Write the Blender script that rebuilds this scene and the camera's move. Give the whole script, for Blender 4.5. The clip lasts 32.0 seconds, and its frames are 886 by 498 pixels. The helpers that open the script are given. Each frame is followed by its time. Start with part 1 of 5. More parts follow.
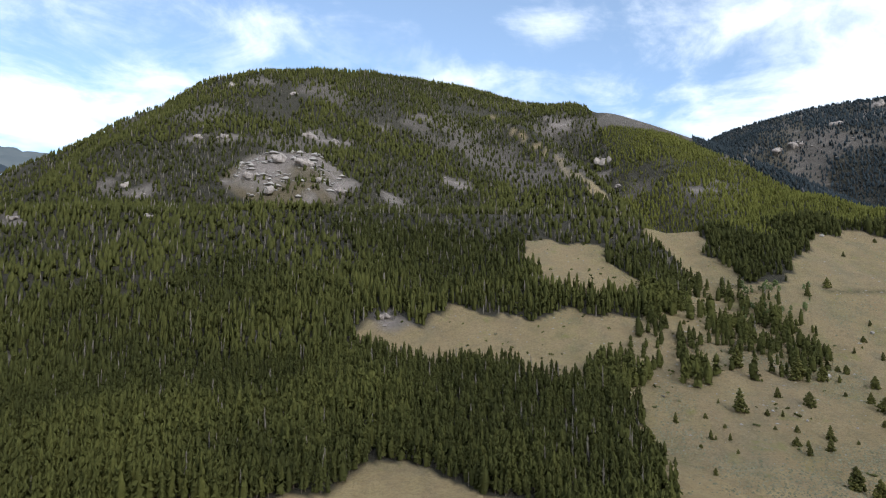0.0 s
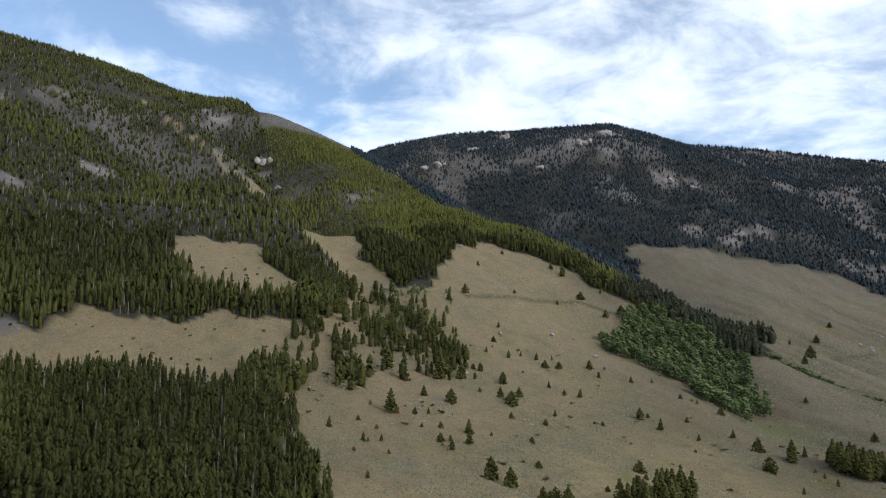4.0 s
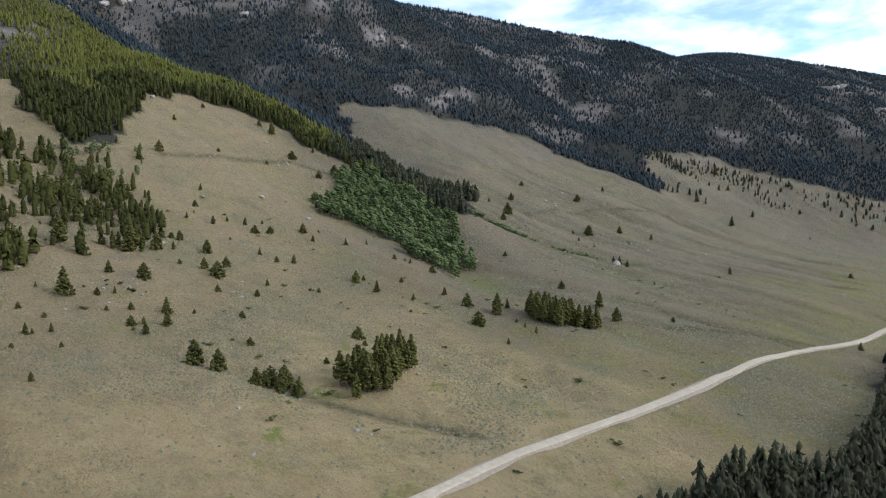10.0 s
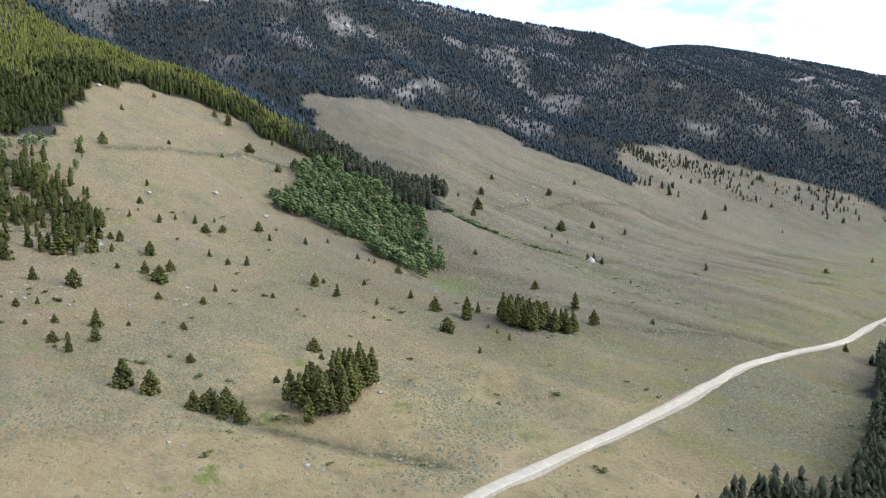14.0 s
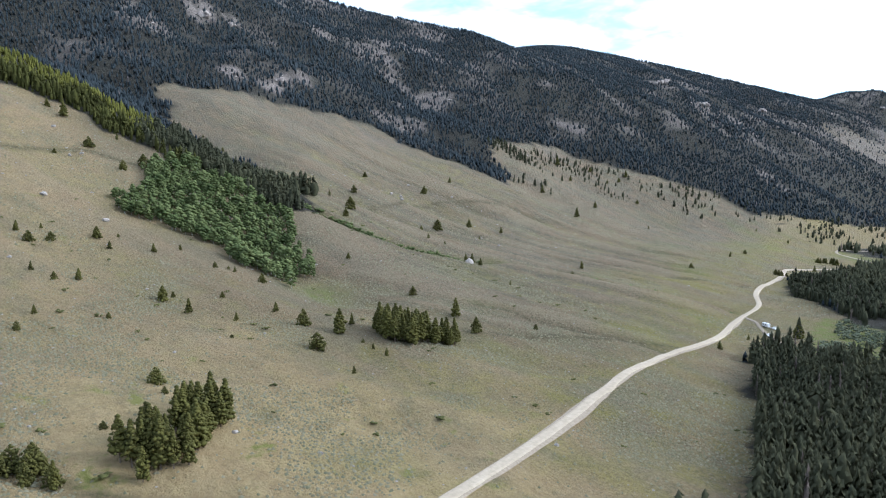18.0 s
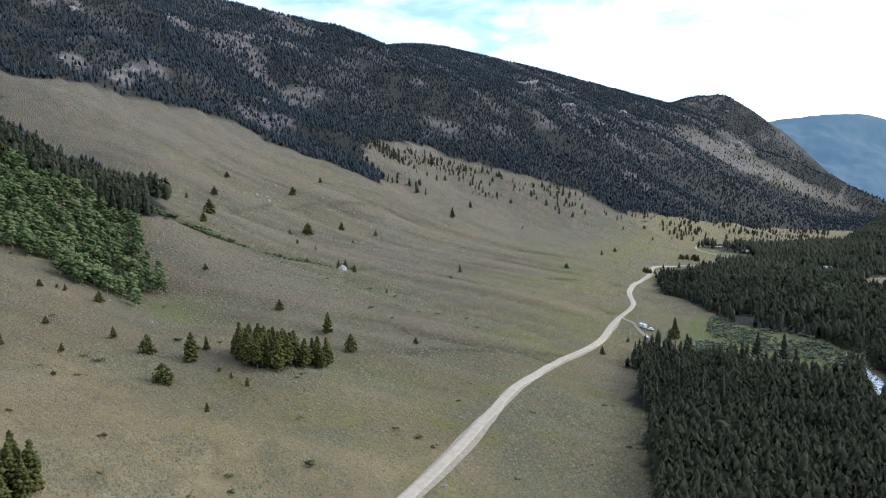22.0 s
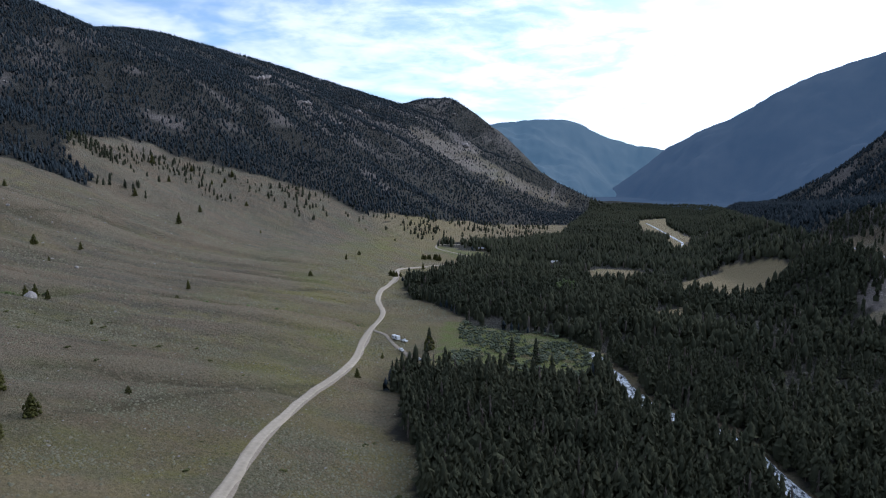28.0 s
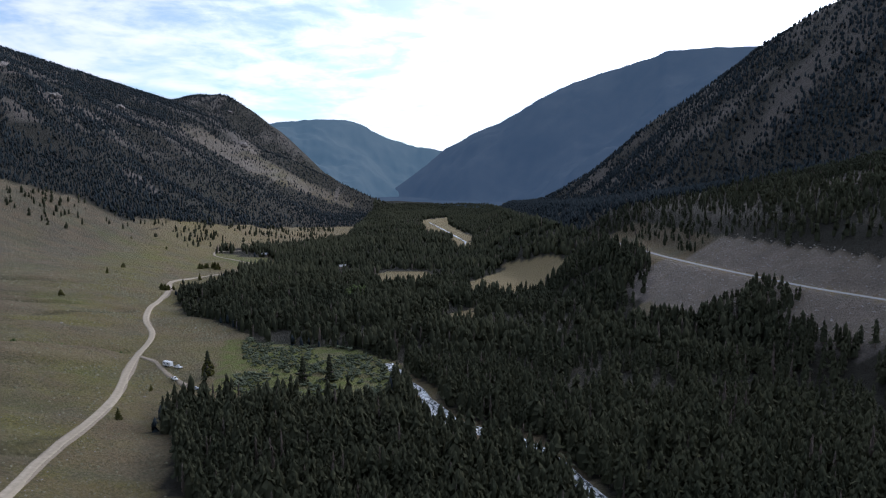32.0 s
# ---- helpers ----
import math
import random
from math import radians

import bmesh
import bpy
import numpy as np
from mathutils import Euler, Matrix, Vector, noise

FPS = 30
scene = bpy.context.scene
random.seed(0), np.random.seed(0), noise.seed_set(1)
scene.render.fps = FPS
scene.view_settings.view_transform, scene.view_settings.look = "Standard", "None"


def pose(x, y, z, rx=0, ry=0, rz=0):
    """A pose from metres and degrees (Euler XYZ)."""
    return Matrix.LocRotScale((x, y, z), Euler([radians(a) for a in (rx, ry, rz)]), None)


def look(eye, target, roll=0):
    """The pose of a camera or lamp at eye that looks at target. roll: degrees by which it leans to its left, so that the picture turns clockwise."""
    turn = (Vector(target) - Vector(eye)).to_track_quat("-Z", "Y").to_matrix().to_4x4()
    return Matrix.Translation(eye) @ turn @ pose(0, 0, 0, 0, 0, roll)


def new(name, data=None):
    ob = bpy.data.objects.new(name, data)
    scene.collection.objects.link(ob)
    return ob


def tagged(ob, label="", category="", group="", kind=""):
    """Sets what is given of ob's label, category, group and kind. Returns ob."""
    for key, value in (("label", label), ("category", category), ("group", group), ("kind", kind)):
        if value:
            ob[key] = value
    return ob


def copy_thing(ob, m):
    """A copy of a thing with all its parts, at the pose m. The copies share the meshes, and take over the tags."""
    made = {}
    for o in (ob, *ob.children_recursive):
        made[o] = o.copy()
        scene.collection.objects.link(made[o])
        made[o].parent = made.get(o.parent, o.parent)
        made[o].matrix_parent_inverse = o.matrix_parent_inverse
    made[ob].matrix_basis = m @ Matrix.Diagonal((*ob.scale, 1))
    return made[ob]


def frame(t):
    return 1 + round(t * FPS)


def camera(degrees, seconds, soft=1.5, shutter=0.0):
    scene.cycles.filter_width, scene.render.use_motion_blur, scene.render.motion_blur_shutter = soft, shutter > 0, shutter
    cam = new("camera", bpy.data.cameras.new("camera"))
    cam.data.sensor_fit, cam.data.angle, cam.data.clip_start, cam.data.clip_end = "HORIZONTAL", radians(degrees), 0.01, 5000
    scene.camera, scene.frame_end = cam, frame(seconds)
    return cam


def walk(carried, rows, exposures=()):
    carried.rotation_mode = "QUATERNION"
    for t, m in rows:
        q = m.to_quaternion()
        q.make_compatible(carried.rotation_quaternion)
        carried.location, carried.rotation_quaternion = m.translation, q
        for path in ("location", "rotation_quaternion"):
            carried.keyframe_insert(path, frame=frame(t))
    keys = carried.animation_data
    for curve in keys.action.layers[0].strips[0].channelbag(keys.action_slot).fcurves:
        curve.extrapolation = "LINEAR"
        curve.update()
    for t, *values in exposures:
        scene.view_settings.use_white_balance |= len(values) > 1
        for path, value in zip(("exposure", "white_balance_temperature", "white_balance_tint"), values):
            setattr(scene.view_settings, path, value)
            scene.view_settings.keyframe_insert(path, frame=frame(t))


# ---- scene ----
cam = camera(63.43, 32.0, 1.15)
PATH = [
    (0, look((0.00, 0.00, 100.00), (-938.7, -333.4, 187.4), 0.37)),
    (0.5, look((-2.81, -0.71, 99.53), (-965.7, -255.7, 188.2), 0.36)),
    (1, look((-5.74, -1.44, 99.09), (-979.6, -209.9, 189.0), 0.26)),
    (1.5, look((-8.77, -2.12, 98.70), (-988.8, -179.1, 189.7), 0.23)),
    (2, look((-11.73, -2.71, 98.39), (-998.9, -133.3, 190.2), 0.26)),
    (2.5, look((-14.45, -3.15, 98.18), (-1009.4, -39.6, 191.5), 0.23)),
    (4.5, look((-24.41, -4.21, 97.79), (-999.0, 196.6, 197.1), 0.43)),
    (5, look((-27.15, -4.35, 97.81), (-977.8, 289.3, 197.9), 0.30)),
    (5.5, look((-30.07, -4.42, 97.92), (-962.2, 343.7, 198.1), 0.22)),
    (6, look((-33.03, -4.24, 98.09), (-950.0, 381.9, 198.4), 0.18)),
    (6.5, look((-36.11, -3.69, 98.23), (-927.8, 437.7, 198.5), 0.10)),
    (7, look((-39.30, -2.93, 98.33), (-909.4, 479.7, 198.5), 0.11)),
    (7.5, look((-42.56, -2.08, 98.31), (-898.0, 506.0, 198.5), 0.06)),
    (8, look((-45.60, -0.88, 98.21), (-899.8, 509.0, 200.0), 0.07)),
    (8.5, look((-48.33, 0.56, 97.98), (-901.7, 509.2, 212.5), -0.00)),
    (9, look((-50.85, 2.04, 97.66), (-906.9, 511.1, 187.7), -0.04)),
    (9.5, look((-53.31, 3.52, 97.60), (-914.8, 510.9, 78.5), -0.07)),
    (10, look((-55.84, 5.12, 97.85), (-914.6, 508.9, 3.7), -0.10)),
    (10.5, look((-58.45, 6.92, 98.08), (-916.2, 511.5, -0.5), -0.11)),
    (11, look((-61.12, 8.81, 98.20), (-917.7, 515.2, -1.0), -0.17)),
    (11.5, look((-63.88, 10.75, 98.28), (-919.4, 518.8, -1.6), -0.17)),
    (12, look((-66.76, 12.68, 98.38), (-921.3, 522.3, -2.2), -0.21)),
    (12.5, look((-69.77, 14.78, 98.52), (-923.6, 525.4, -2.8), -0.20)),
    (13, look((-72.75, 16.86, 98.68), (-925.7, 528.7, -3.5), -0.17)),
    (13.5, look((-75.75, 19.12, 98.85), (-925.8, 535.7, -4.3), -0.17)),
    (14, look((-78.90, 21.32, 98.98), (-915.0, 559.9, -5.4), -0.20)),
    (14.5, look((-82.16, 23.61, 99.07), (-901.0, 587.9, -6.2), -0.19)),
    (16.5, look((-94.63, 33.02, 99.28), (-868.0, 657.7, -8.5), -0.17)),
    (17, look((-97.60, 35.48, 99.34), (-857.3, 676.7, -9.1), -0.16)),
    (17.5, look((-100.65, 37.97, 99.53), (-842.8, 699.2, -9.4), -0.16)),
    (18, look((-103.79, 40.41, 99.80), (-832.8, 716.1, -9.5), -0.12)),
    (18.5, look((-106.94, 43.02, 100.02), (-823.8, 731.6, -9.7), -0.09)),
    (19, look((-110.03, 45.98, 100.12), (-814.0, 747.7, -9.8), -0.11)),
    (19.5, look((-112.91, 48.95, 100.15), (-801.1, 766.1, -10.0), -0.10)),
    (20, look((-115.51, 51.85, 100.19), (-790.0, 781.9, -10.0), -0.14)),
    (20.5, look((-117.84, 54.67, 100.30), (-780.5, 795.4, -10.1), -0.16)),
    (21, look((-120.31, 57.63, 100.54), (-770.2, 809.5, -10.2), -0.13)),
    (21.5, look((-123.02, 60.55, 100.87), (-748.1, 833.1, -10.4), -0.10)),
    (22, look((-125.83, 63.65, 101.15), (-725.1, 856.3, -10.6), -0.07)),
    (22.5, look((-128.44, 66.93, 101.33), (-710.1, 872.6, -10.6), -0.11)),
    (23, look((-130.86, 70.37, 101.41), (-698.5, 885.9, -10.7), -0.08)),
    (23.5, look((-133.21, 73.72, 101.47), (-680.8, 902.9, -10.8), -0.07)),
    (24, look((-135.59, 77.01, 101.52), (-659.7, 921.2, -11.1), -0.03)),
    (24.5, look((-137.97, 80.34, 101.63), (-637.6, 939.3, -10.7), 0.15)),
    (26.5, look((-145.97, 94.48, 102.51), (-534.3, 1009.1, -10.5), 0.11)),
    (27, look((-147.76, 98.32, 102.76), (-492.8, 1030.1, -10.2), 0.08)),
    (27.5, look((-149.43, 102.10, 102.94), (-461.3, 1045.5, -10.3), 0.06)),
    (28, look((-151.04, 105.68, 102.97), (-431.3, 1058.9, -10.5), 0.09)),
    (28.5, look((-152.48, 109.34, 102.97), (-400.6, 1071.4, -10.4), 0.18)),
    (29, look((-153.84, 113.14, 102.99), (-359.9, 1085.1, -10.4), 0.18)),
    (29.5, look((-154.88, 116.85, 103.03), (-323.3, 1096.0, -10.2), 0.18)),
    (30, look((-155.58, 120.51, 103.10), (-285.9, 1105.6, -9.5), 0.09)),
    (30.5, look((-156.29, 124.18, 103.25), (-248.8, 1113.5, -9.2), 0.03)),
    (31, look((-156.86, 127.88, 103.43), (-212.1, 1120.0, -9.3), 0.08)),
    (31.5, look((-157.41, 131.55, 103.66), (-176.5, 1125.0, -9.0), 0.05)),
    (32, look((-157.98, 135.24, 103.91), (-144.7, 1128.8, -8.7), 0.08)),
]
EXPOSURES = [  # seconds, stops, kelvin, tint
    (0, -1.0, 6250, 10), (2.5, -1.14, 6150, 10), (6.0, -1.36, 6150, 10), (8.0, -1.53, 6050, 10), (9.2, -1.74, 6000, 10), (9.6, -1.25, 6050, 10), (10.0, -0.88, 5950, 10), (10.4, -0.5, 5900, 10), (10.8, -0.24, 5850, 10), (13.0, -0.26, 5800, 10),
    (18.0, -0.38, 5750, 10), (23.0, -0.76, 5700, 11), (24.5, -0.9, 5650, 12), (26.5, -1.38, 5600, 14), (30.0, -1.42, 5550, 18), (31.0, -1.36, 5550, 21), (32, -1.52, 5900, 16)]
walk(cam, PATH, EXPOSURES)

# ---- sky and sun ----
SUN_AZIMUTH, SUN_HEIGHT = radians(41), radians(26)  # clockwise from +y
SUN_WAY = Vector((math.sin(SUN_AZIMUTH) * math.cos(SUN_HEIGHT), math.cos(SUN_AZIMUTH) * math.cos(SUN_HEIGHT), math.sin(SUN_HEIGHT)))
world = bpy.data.worlds.new("world")
scene.world = world
world.use_nodes = True


def sky_nodes(tree):
    n, link = tree.nodes, tree.links.new
    n.clear()

    def node(kind, **values):
        made = n.new(kind)
        for key, value in values.items():
            made.inputs[key].default_value = value
        return made

    def maths(op, a, b=0.0, clamp=False):
        made = n.new("ShaderNodeMath")
        made.operation, made.use_clamp = op, clamp
        for k, v in enumerate((a, b)):
            if isinstance(v, (int, float)):
                made.inputs[k].default_value = v
            else:
                link(v, made.inputs[k])
        return made.outputs[0]

    sky = n.new("ShaderNodeTexSky")
    sky.sky_type, sky.sun_disc = "NISHITA", False
    sky.sun_elevation, sky.sun_rotation = SUN_HEIGHT, SUN_AZIMUTH
    sky.altitude, sky.air_density, sky.dust_density, sky.ozone_density = 2000, 1.0, 0.4, 1.0
    coord = n.new("ShaderNodeTexCoord")
    part_ = n.new("ShaderNodeSeparateXYZ")
    link(coord.outputs["Generated"], part_.inputs[0])
    # the cloud deck is a level sheet high up
    up = maths("ADD", maths("MAXIMUM", part_.outputs[2], 0.0), 0.16)
    flat = n.new("ShaderNodeCombineXYZ")
    link(maths("DIVIDE", part_.outputs[0], up), flat.inputs[0])
    link(maths("DIVIDE", part_.outputs[1], up), flat.inputs[1])
    big = node("ShaderNodeTexNoise", Scale=0.85, Detail=9.0, Roughness=0.62, Distortion=0.25)
    wisps = node("ShaderNodeTexNoise", Scale=3.4, Detail=8.0, Roughness=0.6, Distortion=0.5)
    link(flat.outputs[0], big.inputs["Vector"])
    link(flat.outputs[0], wisps.inputs["Vector"])
    amount = maths("ADD", maths("MULTIPLY", big.outputs[0], 0.65), maths("MULTIPLY", wisps.outputs[0], 0.35))
    ramp = n.new("ShaderNodeMapRange")
    ramp.interpolation_type = "SMOOTHSTEP"
    ramp.inputs["From Min"].default_value, ramp.inputs["From Max"].default_value = 0.415, 0.60
    link(amount, ramp.inputs["Value"])
    # forward scattering of sunlight in the cloud
    toward = n.new("ShaderNodeVectorMath")
    toward.operation = "DOT_PRODUCT"
    link(coord.outputs["Generated"], toward.inputs[0])
    toward.inputs[1].default_value = SUN_WAY
    glow = maths("POWER", maths("MAXIMUM", toward.outputs["Value"], 0.0), 4.0)
    bright = maths("ADD", maths("MULTIPLY", glow, 30.0), 13.5)
    cloud = n.new("ShaderNodeVectorMath")
    cloud.operation = "SCALE"
    cloud.inputs[0].default_value = (0.93, 0.99, 1.07)
    link(bright, cloud.inputs["Scale"])
    mix = n.new("ShaderNodeMix")
    mix.data_type = "RGBA"
    veil = maths("ADD", maths("MULTIPLY", glow, 0.85), 0.13)
    link(maths("ADD", maths("MULTIPLY", ramp.outputs[0], 0.8), veil, True), mix.inputs["Factor"])
    clear = n.new("ShaderNodeVectorMath")
    clear.operation = "MULTIPLY"
    clear.inputs[1].default_value = (1.64, 1.88, 1.94)
    link(sky.outputs[0], clear.inputs[0])
    link(clear.outputs[0], mix.inputs["A"])
    link(cloud.outputs[0], mix.inputs["B"])
    back = node("ShaderNodeBackground", Strength=0.21)
    link(mix.outputs["Result"], back.inputs["Color"])
    out = n.new("ShaderNodeOutputWorld")
    link(back.outputs[0], out.inputs[0])


sky_nodes(world.node_tree)
sun_data = bpy.data.lights.new("sun", "SUN")
sun_data.energy, sun_data.angle, sun_data.color = 3.4, radians(0.8), (1.0, 0.91, 0.79)
sun = new("sun", sun_data)
sun.matrix_world = look(SUN_WAY * 3000, (0, 0, 0))

# ---- materials ----
class Nodes:
    """Short hand for one node material."""

    def __init__(self, name, roughness=0.9, specular=0.2):
        self.mat = bpy.data.materials.new(name)
        self.mat.use_nodes = True
        self.tree = self.mat.node_tree
        self.n, self.link = self.tree.nodes, self.tree.links.new
        self.bsdf = self.n["Principled BSDF"]
        self.bsdf.inputs["Roughness"].default_value = roughness
        self.bsdf.inputs["Specular IOR Level"].default_value = specular
        self.place = self.n.new("ShaderNodeNewGeometry").outputs["Position"]

    def noise(self, size, detail=4.0, rough=0.55, low=0.35, high=0.65, vector=None):
        made = self.n.new("ShaderNodeTexNoise")
        made.inputs["Scale"].default_value = 1.0 / size
        made.inputs["Detail"].default_value, made.inputs["Roughness"].default_value = detail, rough
        self.link(vector or self.place, made.inputs["Vector"])
        return self.span(made.outputs[0], low, high)

    def span(self, value, low, high, to_low=0.0, to_high=1.0):
        made = self.n.new("ShaderNodeMapRange")
        for key, v in (("From Min", low), ("From Max", high), ("To Min", to_low), ("To Max", to_high)):
            made.inputs[key].default_value = v
        self.link(value, made.inputs["Value"])
        return made.outputs[0]

    def stretch(self, x, y, z):
        made = self.n.new("ShaderNodeVectorMath")
        made.operation = "MULTIPLY"
        made.inputs[1].default_value = (x, y, z)
        self.link(self.place, made.inputs[0])
        return made.outputs[0]

    def attribute(self, name):
        made = self.n.new("ShaderNodeAttribute")
        made.attribute_name = name
        return made.outputs["Fac"]

    def mix(self, factor, a, b, blend="MIX"):
        made = self.n.new("ShaderNodeMix")
        made.data_type, made.blend_type = "RGBA", blend
        for key, v in (("Factor", factor), ("A", a), ("B", b)):
            if isinstance(v, tuple):
                made.inputs[key].default_value = (*v, 1)
            elif isinstance(v, float):
                made.inputs[key].default_value = v
            else:
                self.link(v, made.inputs[key])
        return made.outputs["Result"]

    def maths(self, op, a, b=0.0):
        made = self.n.new("ShaderNodeMath")
        made.operation, made.use_clamp = op, True
        for k, v in enumerate((a, b)):
            if isinstance(v, float):
                made.inputs[k].default_value = v
            else:
                self.link(v, made.inputs[k])
        return made.outputs[0]

    def random(self):
        return self.n.new("ShaderNodeObjectInfo").outputs["Random"]

    def colour(self, value):
        if isinstance(value, tuple):
            self.bsdf.inputs["Base Color"].default_value = (*value, 1)
        else:
            self.link(value, self.bsdf.inputs["Base Color"])
        return self

    def leaf(self, value, share):
        """Colour for thin foliage: part of the light shines through."""
        self.colour(value)
        thin, both = self.n.new("ShaderNodeBsdfTranslucent"), self.n.new("ShaderNodeMixShader")
        self.link(value, thin.inputs["Color"])
        both.inputs[0].default_value = share
        self.link(self.bsdf.outputs[0], both.inputs[1])
        self.link(thin.outputs[0], both.inputs[2])
        self.link(both.outputs[0], self.n["Material Output"].inputs["Surface"])
        return self

    def bump(self, value, strength, distance):
        made = self.n.new("ShaderNodeBump")
        made.inputs["Strength"].default_value, made.inputs["Distance"].default_value = strength, distance
        self.link(value, made.inputs["Height"])
        self.link(made.outputs[0], self.bsdf.inputs["Normal"])
        return self


def ground_material():
    m = Nodes("meadow_and_forest_floor", 0.95, 0.1)
    # tan, pinkish and olive turf in broad patches
    dry = m.mix(m.noise(70, 5, 0.6, 0.42, 0.58), (0.202, 0.145, 0.084), (0.180, 0.147, 0.067))
    dry = m.mix(m.noise(19, 5, 0.6, 0.40, 0.62), dry, (0.222, 0.166, 0.098))
    # much brighter tan on the near slope: sunshine put into the turf colour
    dry = m.mix(m.attribute("sunny"), dry, m.mix(m.noise(24, 5, 0.6, 0.40, 0.62), (0.420, 0.312, 0.160), (0.490, 0.370, 0.200)))
    dry = m.mix(m.maths("MULTIPLY", m.attribute("grassy"), m.noise(34, 5, 0.6, 0.34, 0.54)), dry, (0.226, 0.205, 0.062))
    # the hillside higher up is greyer, browner and darker
    high = m.mix(m.noise(46, 5, 0.62, 0.40, 0.60), (0.158, 0.131, 0.098), (0.180, 0.132, 0.090))
    high = m.mix(m.noise(8, 5, 0.65, 0.40, 0.62), high, (0.122, 0.115, 0.085))
    dry = m.mix(m.attribute("upland"), dry, high)
    # grey sage flats, and sage with greener grass in the hollows of the rills
    sage = m.mix(m.noise(2.2, 4, 0.65), (0.145, 0.135, 0.094), (0.208, 0.188, 0.130))
    grass = m.mix(m.maths("MULTIPLY", m.noise(42, 5, 0.62, 0.49, 0.59), 0.65), dry, sage)
    hollow = m.maths("MULTIPLY", m.attribute("hollow"), m.noise(11, 4, 0.6, 0.32, 0.55))
    low_turf = m.mix(m.noise(9, 4, 0.6, 0.42, 0.6), (0.190, 0.160, 0.090), (0.246, 0.214, 0.090))
    # ribs made paler than the hollows, so relief shading is put into colour
    grass = m.mix(m.maths("MULTIPLY", hollow, 0.8), grass, low_turf)
    grass = m.mix(m.maths("MULTIPLY", m.attribute("rib"), 0.5), grass, (0.292, 0.222, 0.142))
    # browner turf in long downhill streaks
    streak = m.noise(1.0, 4, 0.6, 0.46, 0.60, m.stretch(0.016, 0.063, 0.052))
    grass = m.mix(m.maths("MULTIPLY", streak, 0.4), grass, (0.262, 0.184, 0.116))
    # single tufts, dark and pale
    tuft = m.maths("MULTIPLY", m.noise(1.4, 3, 0.7, 0.48, 0.56), m.noise(26, 4, 0.6, 0.22, 0.50))
    grass = m.mix(m.maths("MULTIPLY", tuft, 0.5), grass, (0.100, 0.094, 0.056))
    grass = m.mix(m.maths("MULTIPLY", m.noise(3.6, 3, 0.7, 0.54, 0.64), 0.3), grass, (0.140, 0.130, 0.073))
    grass = m.mix(m.maths("MULTIPLY", m.noise(1.1, 3, 0.7, 0.53, 0.62), 0.45), grass, (0.320, 0.268, 0.184))
    # the same painted sunshine again, in a finer tan grain
    sunny_turf = m.mix(m.noise(6, 5, 0.65, 0.36, 0.64), (0.400, 0.292, 0.150), (0.500, 0.385, 0.205))
    grass = m.mix(m.maths("MULTIPLY", m.attribute("sunny"), m.noise(13, 5, 0.65, 0.30, 0.52)), grass, m.mix(0.7, grass, sunny_turf))
    grass = m.mix(m.maths("MULTIPLY", m.attribute("sunny"), m.noise(17, 4, 0.7, 0.60, 0.68)), grass, (0.215, 0.225, 0.062))
    grass = m.mix(m.maths("MULTIPLY", m.attribute("field"), m.noise(60, 4, 0.6, 0.1, 0.5)), grass, (0.262, 0.208, 0.112))
    # dark lines in draws and furrows: low growth, and shade of the cut painted
    grass = m.mix(m.maths("MULTIPLY", m.attribute("draw"), m.noise(3.0, 4, 0.6, 0.2, 0.6)), grass, (0.085, 0.080, 0.045))
    grass = m.mix(m.maths("MULTIPLY", m.attribute("lush"), m.noise(7, 4, 0.6, 0.25, 0.6)), grass, (0.150, 0.180, 0.048))
    grass = m.mix(0.15, grass, (0.050, 0.046, 0.030))  # all turf toned down evenly
    # near-black tone for the ground of wooded areas
    floor_dark = m.mix(m.noise(5, 4), (0.020, 0.022, 0.020), (0.034, 0.035, 0.031))
    turf = m.mix(m.attribute("forest"), grass, floor_dark)
    stone = m.mix(m.noise(14, 6, 0.65), (0.15, 0.132, 0.12), (0.29, 0.25, 0.22))
    stone = m.mix(m.noise(2.5, 4, 0.7, 0.4, 0.6), stone, (0.185, 0.16, 0.145))
    rocky = m.maths("MULTIPLY", m.attribute("rock"), m.noise(18, 6, 0.65, 0.18, 0.42))
    m.colour(m.mix(rocky, turf, stone))
    return m.bump(m.noise(2.0, 6, 0.75, 0.30, 0.70), 1.0, 1.5).mat


def foliage_material(name, dark, light, dead=None, thin=0.4):
    m = Nodes(name, 0.95, 0.04)
    tint = m.attribute("tint")
    c = m.mix(tint, dark, light)
    if dead:
        c = m.mix(m.span(tint, 0.93, 0.95), c, dead)
    c = m.mix(m.maths("MULTIPLY", m.noise(0.8, 3, 0.6), 0.25), c, tuple(0.7 * v for v in dark))
    return m.leaf(c, thin).mat


def plain_material(name, a, b, size, roughness=0.85, bump=0.0, specular=0.2):
    m = Nodes(name, roughness, specular)
    m.colour(m.mix(m.noise(size, 5, 0.6), a, b))
    if bump:
        m.bump(m.noise(size * 0.4, 5, 0.65), 0.5, bump)
    return m.mat


GROUND = ground_material()
PINE = foliage_material("pine_needles", (0.046, 0.050, 0.018), (0.122, 0.124, 0.036), (0.21, 0.185, 0.155))
# brighter copy of the pine colour, with the sunlight on the spur painted in
SUNLIT_SPUR_PINE = foliage_material("sunlit_pine_needles", (0.078, 0.084, 0.022), (0.160, 0.160, 0.040))
PINE_DARK = foliage_material("dark_conifer_needles", (0.052, 0.058, 0.037), (0.090, 0.092, 0.054), (0.17, 0.14, 0.12))
